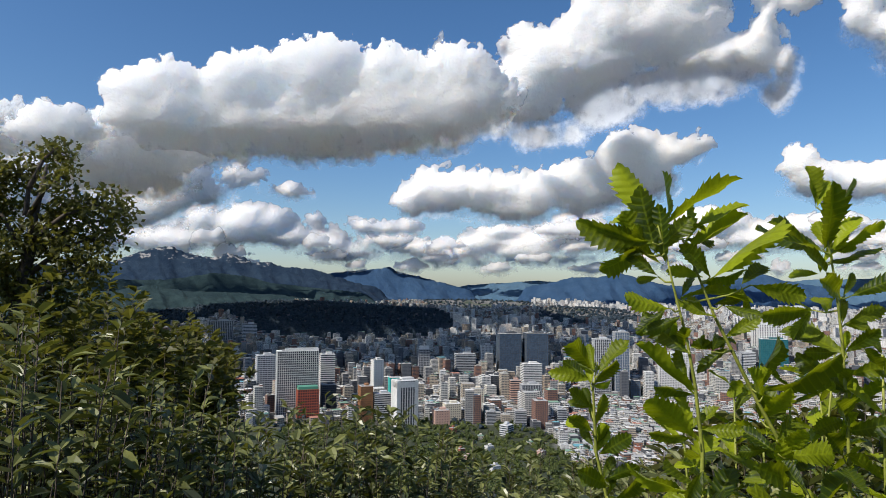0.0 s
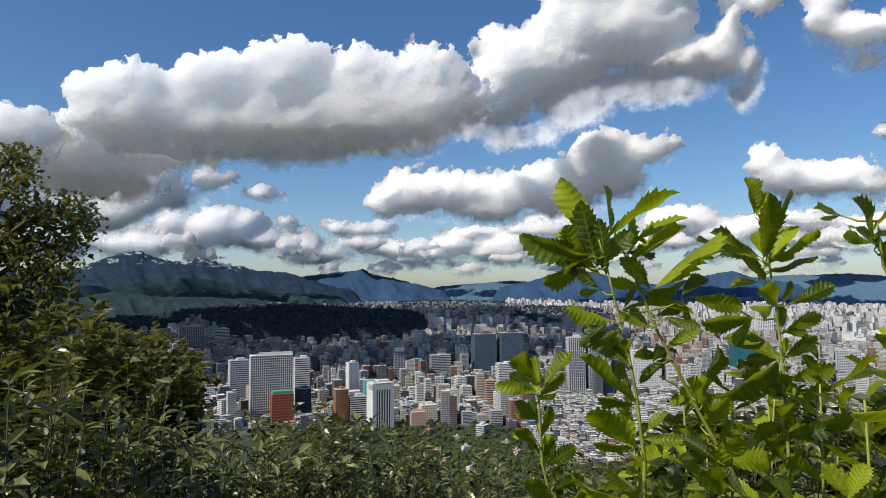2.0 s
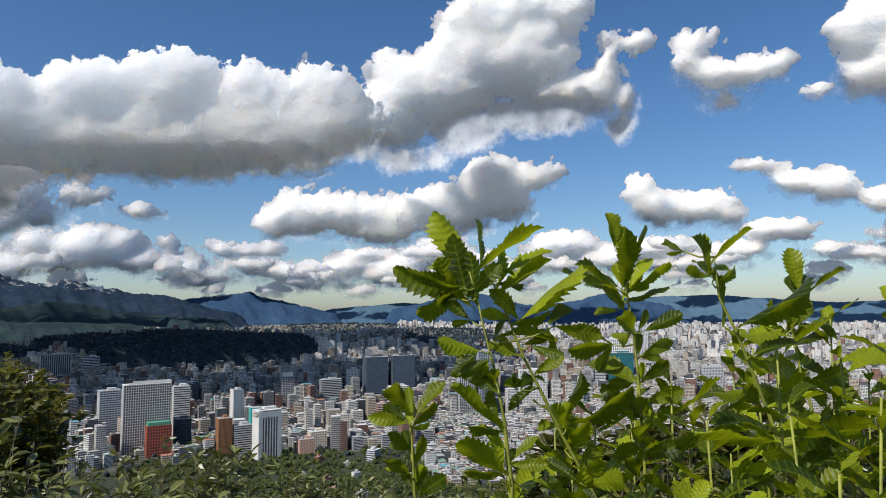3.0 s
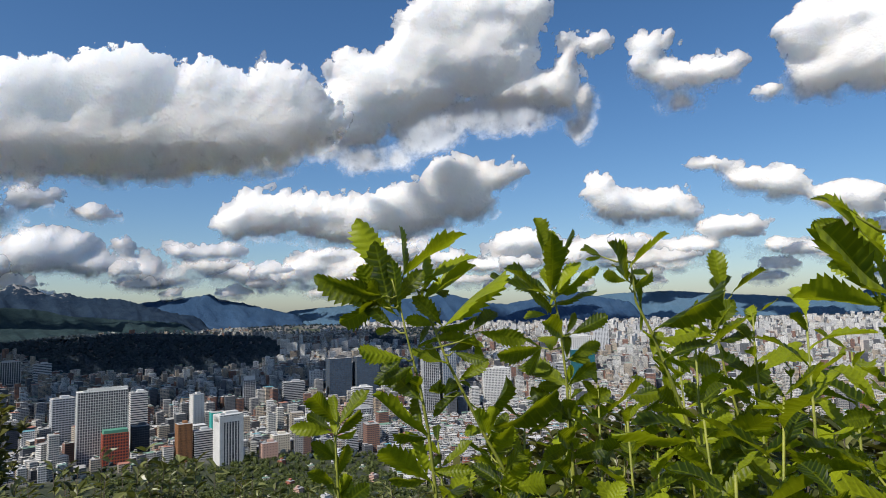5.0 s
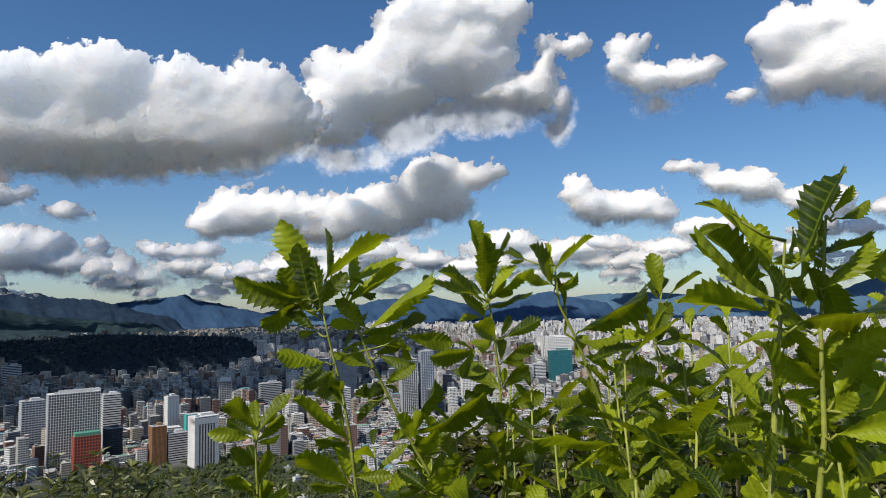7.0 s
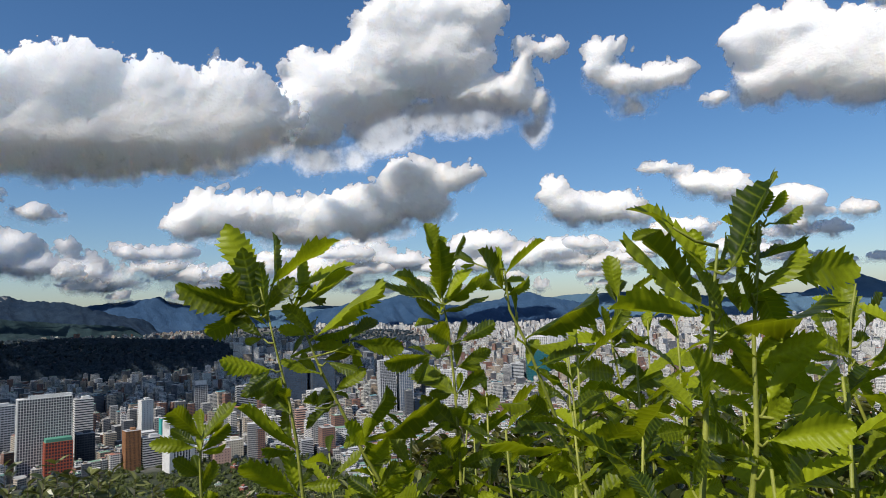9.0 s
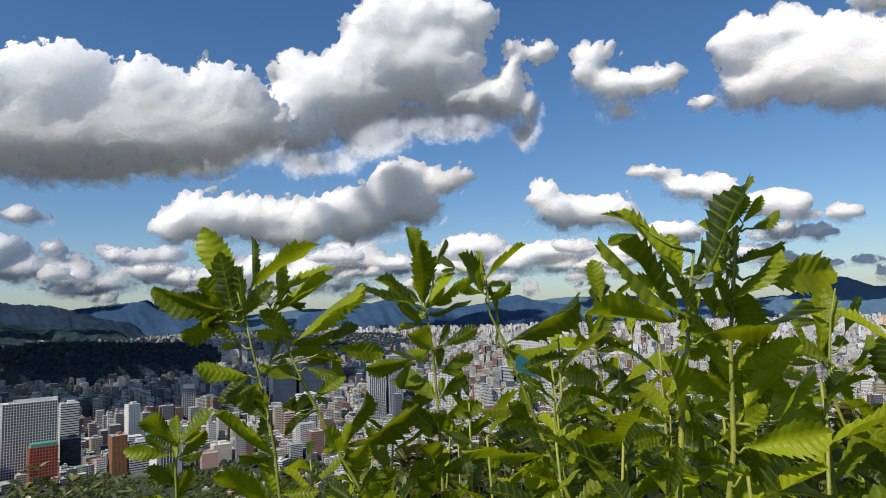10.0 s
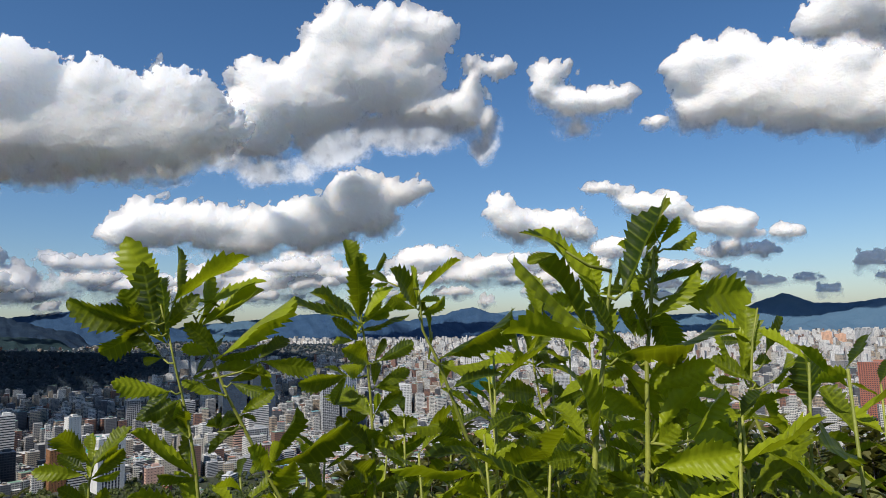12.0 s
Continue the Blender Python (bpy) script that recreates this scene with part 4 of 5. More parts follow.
def slab_material():
    m, nt, b, out = material("apartment_walls")
    geo = nt.nodes.new("ShaderNodeNewGeometry")
    col = ramp(nt, geo.outputs["Random Per Island"], [(0.0, (0.72, 0.7, 0.67)), (0.55, (0.62, 0.6, 0.56)), (0.8, (0.48, 0.48, 0.48)), (1.0, (0.66, 0.56, 0.47))]).outputs[0]
    uv = nt.nodes.new("ShaderNodeUVMap")
    sep = nt.nodes.new("ShaderNodeSeparateXYZ")
    nt.links.new(uv.outputs[0], sep.inputs[0])
    v = math_node(nt, "GREATER_THAN", math_node(nt, "FRACT", math_node(nt, "DIVIDE", sep.outputs[1], 2.9)), 0.62)
    u = math_node(nt, "GREATER_THAN", math_node(nt, "FRACT", math_node(nt, "DIVIDE", sep.outputs[0], 7.0)), 0.25)
    nt.links.new(mixc(nt, col, (0.12, 0.13, 0.15), math_node(nt, "MULTIPLY", math_node(nt, "MULTIPLY", u, v), math_node(nt, "GREATER_THAN", sep.outputs[1], 0.0))), b.inputs["Base Color"])
    b.inputs["Roughness"].default_value = 0.8
    return m


M_SLAB = slab_material()
build_far_town()


# ---------------------------------------------------------------- woods
def canopy(name, label, x, y, size, seed, mat):
    """Tree crowns as lumpy clusters with gaps between."""
    rng = np.random.default_rng(seed)
    ico = bmesh.new()
    bmesh.ops.create_icosphere(ico, subdivisions=1, radius=1.0)
    V0 = np.array([v.co[:] for v in ico.verts])
    F0 = np.array([[v.index for v in f.verts] for f in ico.faces])
    ico.free()
    n = len(x)
    z = ground_z(x, y)
    V = V0[None] * (size[:, None, None] * rng.uniform(0.65, 1.35, (n, len(V0), 1)))
    V[..., 2] *= rng.uniform(0.7, 1.15, (n, 1))
    V = V + np.stack([x, y, z + size * 0.75], -1)[:, None, :]
    F = F0[None] + np.arange(n)[:, None, None] * len(V0)
    tagged(part(name, mesh_of(name, V.reshape(-1, 3), F.reshape(-1, 3)), mat), label, "trees", kind="stuff")


def build_woods():
    rng = np.random.default_rng(31)
    az, el = rng.uniform(-42, 19, 36000), -rng.uniform(0.9, 5.2, 36000)
    ok = in_wood(az, el)
    az, el = az[ok], el[ok]
    far = DROP / np.tan(np.radians(-el))
    r = squeeze(far)
    canopy("far_wood_haze_tint", "dark park woods among the town, tinted blue for haze", np.sin(np.radians(az)) * r, np.cos(np.radians(az)) * r, rng.uniform(6, 10, len(r)) * (0.35 + 0.65 * r / far), 32, M_WOOD_HAZE)
    # street and garden trees
    az, far = rng.uniform(-25, 62, 5000), rng.uniform(1000, 3600, 5000)
    ok = (fbm(az * 0.5, far / 140, 2, 77) > 0.52) & (far > near_edge(az) - 60)
    az, r = az[ok], squeeze(far[ok])
    canopy("street_trees", "trees between the town buildings, tinted blue for haze", np.sin(np.radians(az)) * r, np.cos(np.radians(az)) * r, rng.uniform(2.5, 5, len(r)), 33, M_WOOD_HAZE)


build_woods()
# ---------------------------------------------------------------- plants at hand
def tube(points, r0, r1, sides=6, bm=None):
    """A tapering stem along points."""
    bm = bm or bmesh.new()
    pts = [Vector(p) for p in points]
    rings = []
    for k, p in enumerate(pts):
        t = (pts[min(k + 1, len(pts) - 1)] - pts[max(k - 1, 0)]).normalized()
        u = t.orthogonal().normalized()
        v = t.cross(u)
        r = r0 + (r1 - r0) * k / (len(pts) - 1)
        if rings:
            # keep the seam from twisting
            prev = rings[-1][1]
            u = (prev - t * prev.dot(t)).normalized()
            v = t.cross(u)
        rings.append(([bm.verts.new(p + (u * math.cos(a) + v * math.sin(a)) * r) for a in (2 * math.pi * j / sides for j in range(sides))], u))
    for (a, _), (b, _) in zip(rings, rings[1:]):
        for j in range(sides):
            f = bm.faces.new((a[j], a[(j + 1) % sides], b[(j + 1) % sides], b[j]))
            f.smooth = True
    bm.faces.new(rings[0][0][::-1])
    bm.faces.new(rings[-1][0])
    return bm


def oak_leaf_mesh(seed, rows=4, cols=(-1.0, -0.55, 0.0, 0.55, 1.0)):
    """A toothed oak leaf one unit long: ribs pleated to the teeth, keel fold, drooping tip, wavy margin."""
    rng = np.random.default_rng(seed)
    teeth = int(rng.integers(9, 12))
    n = teeth * rows
    y = np.linspace(0, 1, n + 1)
    body = np.interp(y, [0, 0.05, 0.12, 0.3, 0.52, 0.7, 0.86, 0.96, 1.0], [0.01, 0.014, 0.06, 0.155, 0.225, 0.235, 0.16, 0.06, 0.0]) * rng.uniform(0.72, 1.0)
    V, U = [], []
    droop, keel, twist = rng.uniform(-0.05, 0.38), rng.uniform(0.2, 0.75), rng.uniform(-0.5, 0.5)
    bite = rng.uniform(0.6, 1.25, (2, teeth + 3))
    for k, t in enumerate(y):
        for c in cols:
            side = 0 if c < 0 else 1
            ph = t * teeth + 0.5 * side * (rows > 2) + 1e-6
            saw = min(1.0, (ph % 1.0) * rows / max(1, rows - 1))
            hook = saw * bite[side][int(ph)]
            px = c * body[k] * (0.8 + 0.3 * hook if abs(c) == 1 else 0.85)
            py = min(1.0, t + 0.3 / teeth * hook * body[k] / 0.23 * (abs(c) == 1) + 0.35 * abs(px))
            wave = 0.022 * math.sin(t * 13 + c * 2 + seed) * abs(c) + 0.02 * math.sin(t * 6 + seed * 2) + 0.0035 * math.cos(6.283 * ph) * abs(c) * (body[k] > 0.05)
            V.append((px, py, keel * abs(px) - droop * t * t + wave + twist * px * t))
            U.append((0.5 + px / 0.62, t))
    w = len(cols)
    F = [(k * w + j, k * w + j + 1, (k + 1) * w + j + 1, (k + 1) * w + j) for k in range(n) for j in range(w - 1)]
    me = mesh_of("leaf", V, F, True)
    layer = me.uv_layers.new(name="UVMap")
    layer.data.foreach_set("uv", np.array(U)[np.array(F).ravel()].ravel().astype(np.float32))
    me.materials.append(M_OAK)
    return me


OAK_LEAVES = [oak_leaf_mesh(k) for k in range(9)]
PLAIN_LEAVES = [oak_leaf_mesh(k + 20, 2, (-1.0, 0.0, 1.0)) for k in range(9)]


def set_leaf(parent, base, tip, width, rng, mesh=None):
    """A leaf from its stalk to its tip; a narrow one is seen edge on."""
    base, tip, width = Vector(base), Vector(tip), width * 0.86
    flat = tip - base
    full = max(flat.length, width / 0.5)
    lean = math.sqrt(max(0.0, full * full - flat.length ** 2)) * rng.choice([-1, -1, 1])
    axis = flat + Vector((0, lean, 0))
    roll = math.acos(min(1.0, max(0.15, width / (0.5 * full)))) * rng.choice([-1, 1])
    yv = axis.normalized()
    face = Vector((0.0, -1.0, 0.25))
    zv = (face - yv * face.dot(yv)).normalized()
    if rng.random() < 0.3:
        zv = -zv
    xv = yv.cross(zv)
    rot = Matrix((xv, yv, zv)).transposed().to_4x4() @ Matrix.Rotation(roll, 4, "Y")
    ob = new("leaf", mesh or OAK_LEAVES[int(rng.integers(len(OAK_LEAVES)))])
    ob.parent = parent
    ob.matrix_basis = Matrix.Translation(base) @ rot @ Matrix.Scale(full, 4)
    return ob


def oak(spec, seed, label):
    """A sapling in an upright plane: a shoot and its leaves, each in its place."""
    y0, stem, leaves = spec
    rng = np.random.default_rng(seed)
    e = new("oak_sapling")
    foot_x, foot_z = stem[-1][0] + 0.03, float(ground_z(stem[-1][0], y0 + 0.05))
    e.location = (foot_x, y0 + 0.05, foot_z)
    pts = [(x, y0, z) for x, z in stem] + [(foot_x, y0 + 0.03, (stem[-1][1] + foot_z) / 2), (foot_x, y0 + 0.05, foot_z - 0.05)]
    local = [Vector(p) - e.location for p in pts]
    part("stem", tube(local[::-1], 0.0042, 0.0012), M_STEM, e, "yellow-green woody stem")
    shoot = []
    for (xa, za), (xc, zc) in zip(stem, stem[1:]):
        shoot += [Vector((xa + (xc - xa) * q, y0, za + (zc - za) * q)) for q in (0.0, 0.25, 0.5, 0.75)]
    for xb, zb, xt, zt, w in leaves:
        out = rng.uniform(-0.02, 0.02)
        base = Vector((xb, y0 + out, zb))
        root = min((p for p in shoot if p.z < zb + 0.004), key=lambda p: (p - base).length, default=shoot[-1])
        if 0.008 < (base - root).length < 0.12:
            part("stalk", tube([root - e.location, (root + base) / 2 + Vector((0, 0, -0.004)) - e.location, base - e.location], 0.0019, 0.0011, 5), M_STEM, e)
        set_leaf(e, Vector((xb, y0 + out, zb)) - e.location, Vector((xt, y0 + out, zt)) - e.location, w, rng)
        for turn in ((1, -1) if rng.random() < 0.55 else (rng.choice([-1, 1]),)):
            # smaller leaves of the same whorl, tucked behind
            turn, size = turn * rng.uniform(0.35, 1.0), rng.uniform(0.45, 0.8)
            dx, dz = xt - xb, zt - zb
            tip = Vector((xb + size * (dx * math.cos(turn) - dz * math.sin(turn)), y0 + 0.03, zb + size * (dx * math.sin(turn) + dz * math.cos(turn))))
            set_leaf(e, Vector((xb, y0 + 0.015, zb)) - e.location, tip - e.location, max(w, 0.03) * size, rng)
    return tagged(e, label, "sapling", group="oak saplings")


def oak_free(tip, foot, count, seed):
    """A sapling further back in the thicket, leaves spiralling up the shoot."""
    rng = np.random.default_rng(seed)
    e = new("oak_sapling")
    e.location = foot
    top = Vector(tip) - Vector(foot)
    pts = [top * t + Vector((0.03 * math.sin(3 * t + seed), 0.03 * math.cos(2 * t + seed), 0)) * t * (1 - t) * 4 for t in np.linspace(0, 1, 8)]
    part("stem", tube(pts, 0.007, 0.0018), M_STEM, e, "thin green stem")
    turn = rng.uniform(0, 6.28)
    for k in range(count):
        t = 1 - (k / count) ** 1.1 * 0.62
        p = top * t + Vector((0.03 * math.sin(3 * t + seed), 0.03 * math.cos(2 * t + seed), 0)) * t * (1 - t) * 4
        turn += 2.4
        up = rng.uniform(0.1, 0.7) + 0.5 * (t - 0.6)
        way = Vector((math.cos(turn), math.sin(turn), up)).normalized()
        L = rng.uniform(0.075, 0.13) * (0.6 if k < 2 else 1)
        yv, face = way, Vector((0, 0, 1))
        zv = (face - yv * face.dot(yv)).normalized()
        rot = Matrix((yv.cross(zv), yv, zv)).transposed().to_4x4() @ Matrix.Rotation(rng.uniform(-0.6, 0.6), 4, "Y")
        ob = new("leaf", PLAIN_LEAVES[int(rng.integers(len(PLAIN_LEAVES)))])
        ob.parent = e
        ob.matrix_basis = Matrix.Translation(p) @ rot @ Matrix.Scale(L, 4)
    return tagged(e, "leafy green oak sapling in the thicket", "sapling", group="oak saplings")


OAK_A = (0.95, [(0.323, 0.073), (0.335, 0.015), (0.355, -0.068), (0.366, -0.133), (0.376, -0.231), (0.372, -0.311)], [
    (0.315, 0.098, 0.270, 0.183, 0.067), (0.311, 0.056, 0.291, 0.145, 0.059), (0.303, 0.073, 0.194, 0.084, 0.038), (0.302, 0.056, 0.269, 0.123, 0.033),
    (0.332, 0.099, 0.407, 0.191, 0.025), (0.319, 0.023, 0.273, 0.064, 0.038), (0.331, -0.023, 0.256, -0.018, 0.042), (0.355, -0.088, 0.314, -0.048, 0.054),
    (0.369, -0.215, 0.292, -0.142, 0.051), (0.370, -0.150, 0.280, -0.077, 0.018), (0.374, -0.198, 0.423, -0.194, 0.033), (0.372, -0.287, 0.409, -0.262, 0.045),
    (0.376, -0.287, 0.266, -0.280, 0.021), (0.343, -0.035, 0.301, -0.060, 0.033), (0.373, -0.255, 0.340, -0.295, 0.033), (0.326, 0.040, 0.316, 0.132, 0.038),
])
OAK_B = (0.98, [(0.360, 0.084), (0.368, 0.067), (0.389, 0.016), (0.409, -0.036), (0.434, -0.086), (0.471, -0.162), (0.516, -0.245), (0.552, -0.319)], [
    (0.368, 0.085, 0.443, 0.159, 0.033), (0.368, 0.063, 0.464, 0.120, 0.031), (0.398, 0.024, 0.351, 0.071, 0.041), (0.393, 0.020, 0.507, 0.112, 0.022),
    (0.363, -0.010, 0.470, 0.017, 0.027), (0.457, 0.012, 0.539, -0.004, 0.041), (0.405, -0.036, 0.346, -0.011, 0.026), (0.430, -0.069, 0.478, -0.035, 0.036),
    (0.396, -0.087, 0.426, -0.057, 0.029), (0.430, -0.082, 0.378, -0.112, 0.029), (0.471, -0.145, 0.604, -0.106, 0.036), (0.475, -0.153, 0.442, -0.112, 0.041),
    (0.481, -0.191, 0.499, -0.145, 0.044), (0.491, -0.216, 0.538, -0.190, 0.037), (0.495, -0.237, 0.449, -0.200, 0.037), (0.519, -0.282, 0.461, -0.245, 0.061),
    (0.511, -0.245, 0.559, -0.219, 0.056), (0.414, -0.018, 0.457, -0.035, 0.034),
])
OAK_C = (1, [(0.236, -0.108), (0.229, -0.151), (0.233, -0.245), (0.253, -0.329)], [
    (0.234, -0.125, 0.269, -0.066, 0.023), (0.229, -0.121, 0.190, -0.073, 0.042), (0.225, -0.135, 0.164, -0.121, 0.037), (0.229, -0.146, 0.271, -0.107, 0.026),
    (0.229, -0.181, 0.195, -0.151, 0.029), (0.225, -0.211, 0.188, -0.185, 0.031), (0.233, -0.206, 0.251, -0.159, 0.028), (0.233, -0.240, 0.248, -0.202, 0.026),
    (0.238, -0.249, 0.277, -0.210, 0.041), (0.246, -0.291, 0.298, -0.261, 0.036), (0.246, -0.291, 0.207, -0.262, 0.038), (0.253, -0.316, 0.315, -0.290, 0.034),
])
OAK_D = (1.09, [(0.649, 0.143), (0.649, 0.087), (0.660, 0.020), (0.668, -0.075), (0.674, -0.216), (0.674, -0.354)], [
    (0.641, 0.150, 0.632, 0.224, 0.040), (0.649, 0.077, 0.637, 0.152, 0.071), (0.675, 0.150, 0.698, 0.199, 0.017), (0.658, 0.077, 0.704, 0.145, 0.035),
    (0.649, 0.063, 0.520, 0.107, 0.035), (0.643, 0.034, 0.601, 0.072, 0.040), (0.648, 0.051, 0.751, 0.083, 0.034), (0.663, 0.077, 0.751, 0.125, 0.021),
    (0.666, -0.009, 0.609, 0.024, 0.055), (0.680, -0.004, 0.738, 0.030, 0.046), (0.629, -0.028, 0.541, -0.039, 0.044), (0.672, -0.099, 0.612, -0.052, 0.070),
    (0.679, -0.051, 0.746, -0.022, 0.042), (0.679, -0.099, 0.716, -0.060, 0.038), (0.681, -0.136, 0.743, -0.112, 0.044), (0.675, -0.164, 0.629, -0.123, 0.059),
    (0.674, -0.211, 0.623, -0.170, 0.057), (0.673, -0.234, 0.732, -0.206, 0.051), (0.663, -0.267, 0.622, -0.225, 0.043),
])
OAK_E = (0.84, [(0.667, 0.114), (0.669, 0.088), (0.672, 0.053), (0.698, 0.001), (0.728, -0.078), (0.757, -0.156), (0.806, -0.262)], [
    (0.668, 0.085, 0.621, 0.137, 0.052), (0.626, 0.124, 0.596, 0.140, 0.017), (0.669, 0.096, 0.722, 0.171, 0.021), (0.671, 0.073, 0.725, 0.094, 0.024),
    (0.689, 0.008, 0.825, 0.072, 0.026), (0.706, -0.034, 0.797, -0.007, 0.040), (0.727, -0.082, 0.650, -0.103, 0.038), (0.757, -0.161, 0.616, -0.137, 0.031),
    (0.793, -0.227, 0.878, -0.148, 0.048), (0.735, -0.112, 0.684, -0.075, 0.040), (0.775, -0.200, 0.713, -0.170, 0.043), (0.749, -0.139, 0.810, -0.122, 0.038),
])
OAK_F = (1.12, [(1.059, 0.152), (1.056, 0.073), (1.029, -0.009), (1.042, -0.091), (1.074, -0.209), (1.097, -0.371)], [
    (1.053, 0.068, 1.038, 0.160, 0.045), (1.057, 0.061, 1.121, 0.127, 0.026), (1.029, -0.011, 0.976, 0.051, 0.064), (1.022, -0.011, 1.075, 0.049, 0.050),
    (1.028, -0.026, 0.920, -0.005, 0.031), (1.039, -0.035, 1.132, -0.012, 0.038), (1.042, -0.091, 0.956, -0.064, 0.071), (1.053, -0.127, 1.140, -0.090, 0.059),
    (1.063, -0.174, 0.978, -0.134, 0.065), (1.074, -0.209, 1.167, -0.192, 0.065), (1.083, -0.279, 0.998, -0.237, 0.065), (1.087, -0.313, 1.174, -0.287, 0.064),
])
OAK_G = (0.42, [(0.690, 0.104), (0.684, 0.073), (0.676, 0.023), (0.666, -0.026), (0.660, -0.073), (0.651, -0.129)], [
    (0.682, 0.073, 0.637, 0.150, 0.047), (0.642, 0.121, 0.607, 0.148, 0.014), (0.686, 0.083, 0.741, 0.171, 0.014), (0.678, 0.042, 0.573, 0.100, 0.029),
    (0.679, 0.027, 0.814, 0.038, 0.031), (0.666, -0.048, 0.630, 0.010, 0.049), (0.670, -0.021, 0.699, -0.060, 0.023), (0.678, 0.043, 0.656, 0.078, 0.025),
    (0.688, 0.088, 0.713, 0.114, 0.017), (0.663, -0.059, 0.635, -0.094, 0.029), (0.654, -0.111, 0.690, -0.091, 0.034),
])
OAK_H = (0.43, [(0.751, 0.129), (0.744, 0.083), (0.733, 0.020), (0.727, -0.077), (0.712, -0.140)], [
    (0.752, 0.131, 0.763, 0.154, 0.018), (0.749, 0.129, 0.736, 0.152, 0.010), (0.754, 0.126, 0.794, 0.132, 0.014), (0.748, 0.098, 0.721, 0.113, 0.014),
    (0.747, 0.093, 0.816, 0.107, 0.013), (0.753, 0.080, 0.860, 0.084, 0.053), (0.724, 0.060, 0.795, 0.081, 0.018), (0.735, 0.041, 0.704, 0.077, 0.029),
    (0.739, -0.045, 0.790, 0.006, 0.042), (0.745, -0.035, 0.691, -0.004, 0.024), (0.772, -0.053, 0.817, -0.006, 0.033), (0.740, -0.007, 0.780, 0.018, 0.039),
    (0.736, 0.020, 0.686, 0.037, 0.032), (0.725, -0.072, 0.769, -0.055, 0.041), (0.721, -0.097, 0.688, -0.068, 0.036),
])
OAK_I = (0.6, [(1.082, 0.072), (1.068, 0.030), (1.053, -0.059), (1.087, -0.136), (1.085, -0.224)], [
    (1.059, -0.019, 1.085, 0.077, 0.055), (1.084, -0.005, 1.130, 0.059, 0.038), (1.073, 0.026, 1.049, 0.061, 0.028), (1.070, -0.031, 1.143, -0.004, 0.033),
    (1.076, -0.080, 0.968, -0.121, 0.053), (0.891, -0.172, 1.032, -0.151, 0.040), (1.025, -0.159, 1.090, -0.173, 0.032), (1.048, -0.201, 1.120, -0.202, 0.049),
    (1.079, -0.132, 1.077, -0.076, 0.035), (1.058, -0.030, 1.014, 0.002, 0.038), (1.055, -0.067, 1.007, -0.056, 0.038), (1.088, -0.166, 1.133, -0.148, 0.038),
])

oak(OAK_A, 1, "young oak shoot with broad toothed leaves")
oak(OAK_B, 2, "slanting young oak shoot with toothed leaves")
oak(OAK_C, 3, "small yellow-green oak shoot")
oak(OAK_D, 4, "tall young oak shoot with curled top leaves")
oak(OAK_E, 5, "slanting oak shoot with a bare upper stem")
oak(OAK_F, 6, "young oak shoot behind the others")
oak(OAK_G, 7, "large-leaved young oak with a straight bright stem")
oak(OAK_H, 8, "dark-topped young oak with large bright leaves")
oak(OAK_I, 9, "pale green young oak beside the thicket")
thicket = np.random.default_rng(5)
for k, (az, r, z) in enumerate([(20, 1.35, -0.22), (24, 1.5, -0.2), (28, 1.25, -0.16), (31, 1.5, -0.12), (34, 1.3, -0.1), (37, 1.15, -0.14), (40, 1.4, -0.04), (43, 1.1, -0.1), (46, 1.3, -0.02), (49, 1.05, -0.08),
                                (52, 1.35, -0.04), (55, 1.1, -0.06), (58, 1.3, -0.06), (61, 1.1, -0.04), (44, 0.95, -0.2), (36, 0.98, -0.24), (52, 0.9, -0.2), (58, 0.92, -0.18), (29, 1.05, -0.28), (64, 1.2, 0.0),
                                (33, 0.85, -0.22), (39, 0.8, -0.2), (42, 1.25, 0.0), (47, 0.85, -0.14), (50, 1.2, 0.02), (54, 0.8, -0.14), (57, 1.05, -0.02), (60, 0.85, -0.1), (63, 0.95, -0.04), (45, 1.6, 0.02), (38, 1.7, -0.06), (67, 1.1, 0.0), (26, 1.2, -0.24), (22, 1.1, -0.3),
                                (30, 1.7, -0.22), (35, 1.65, -0.18), (41, 1.75, -0.12), (47, 1.7, -0.1), (53, 1.65, -0.08), (59, 1.6, -0.08), (65, 1.6, -0.06), (44, 1.45, -0.2), (50, 1.5, -0.2), (56, 1.4, -0.2), (62, 1.4, -0.18), (38, 1.4, -0.24)]):
    x, y = math.sin(radians(az)) * r, math.cos(radians(az)) * r
    oak_free((x, y, z), (x + thicket.uniform(-0.1, 0.1), y + thicket.uniform(-0.05, 0.1), float(ground_z(x, y)) - 0.03), int(thicket.integers(24, 38)), 100 + k)


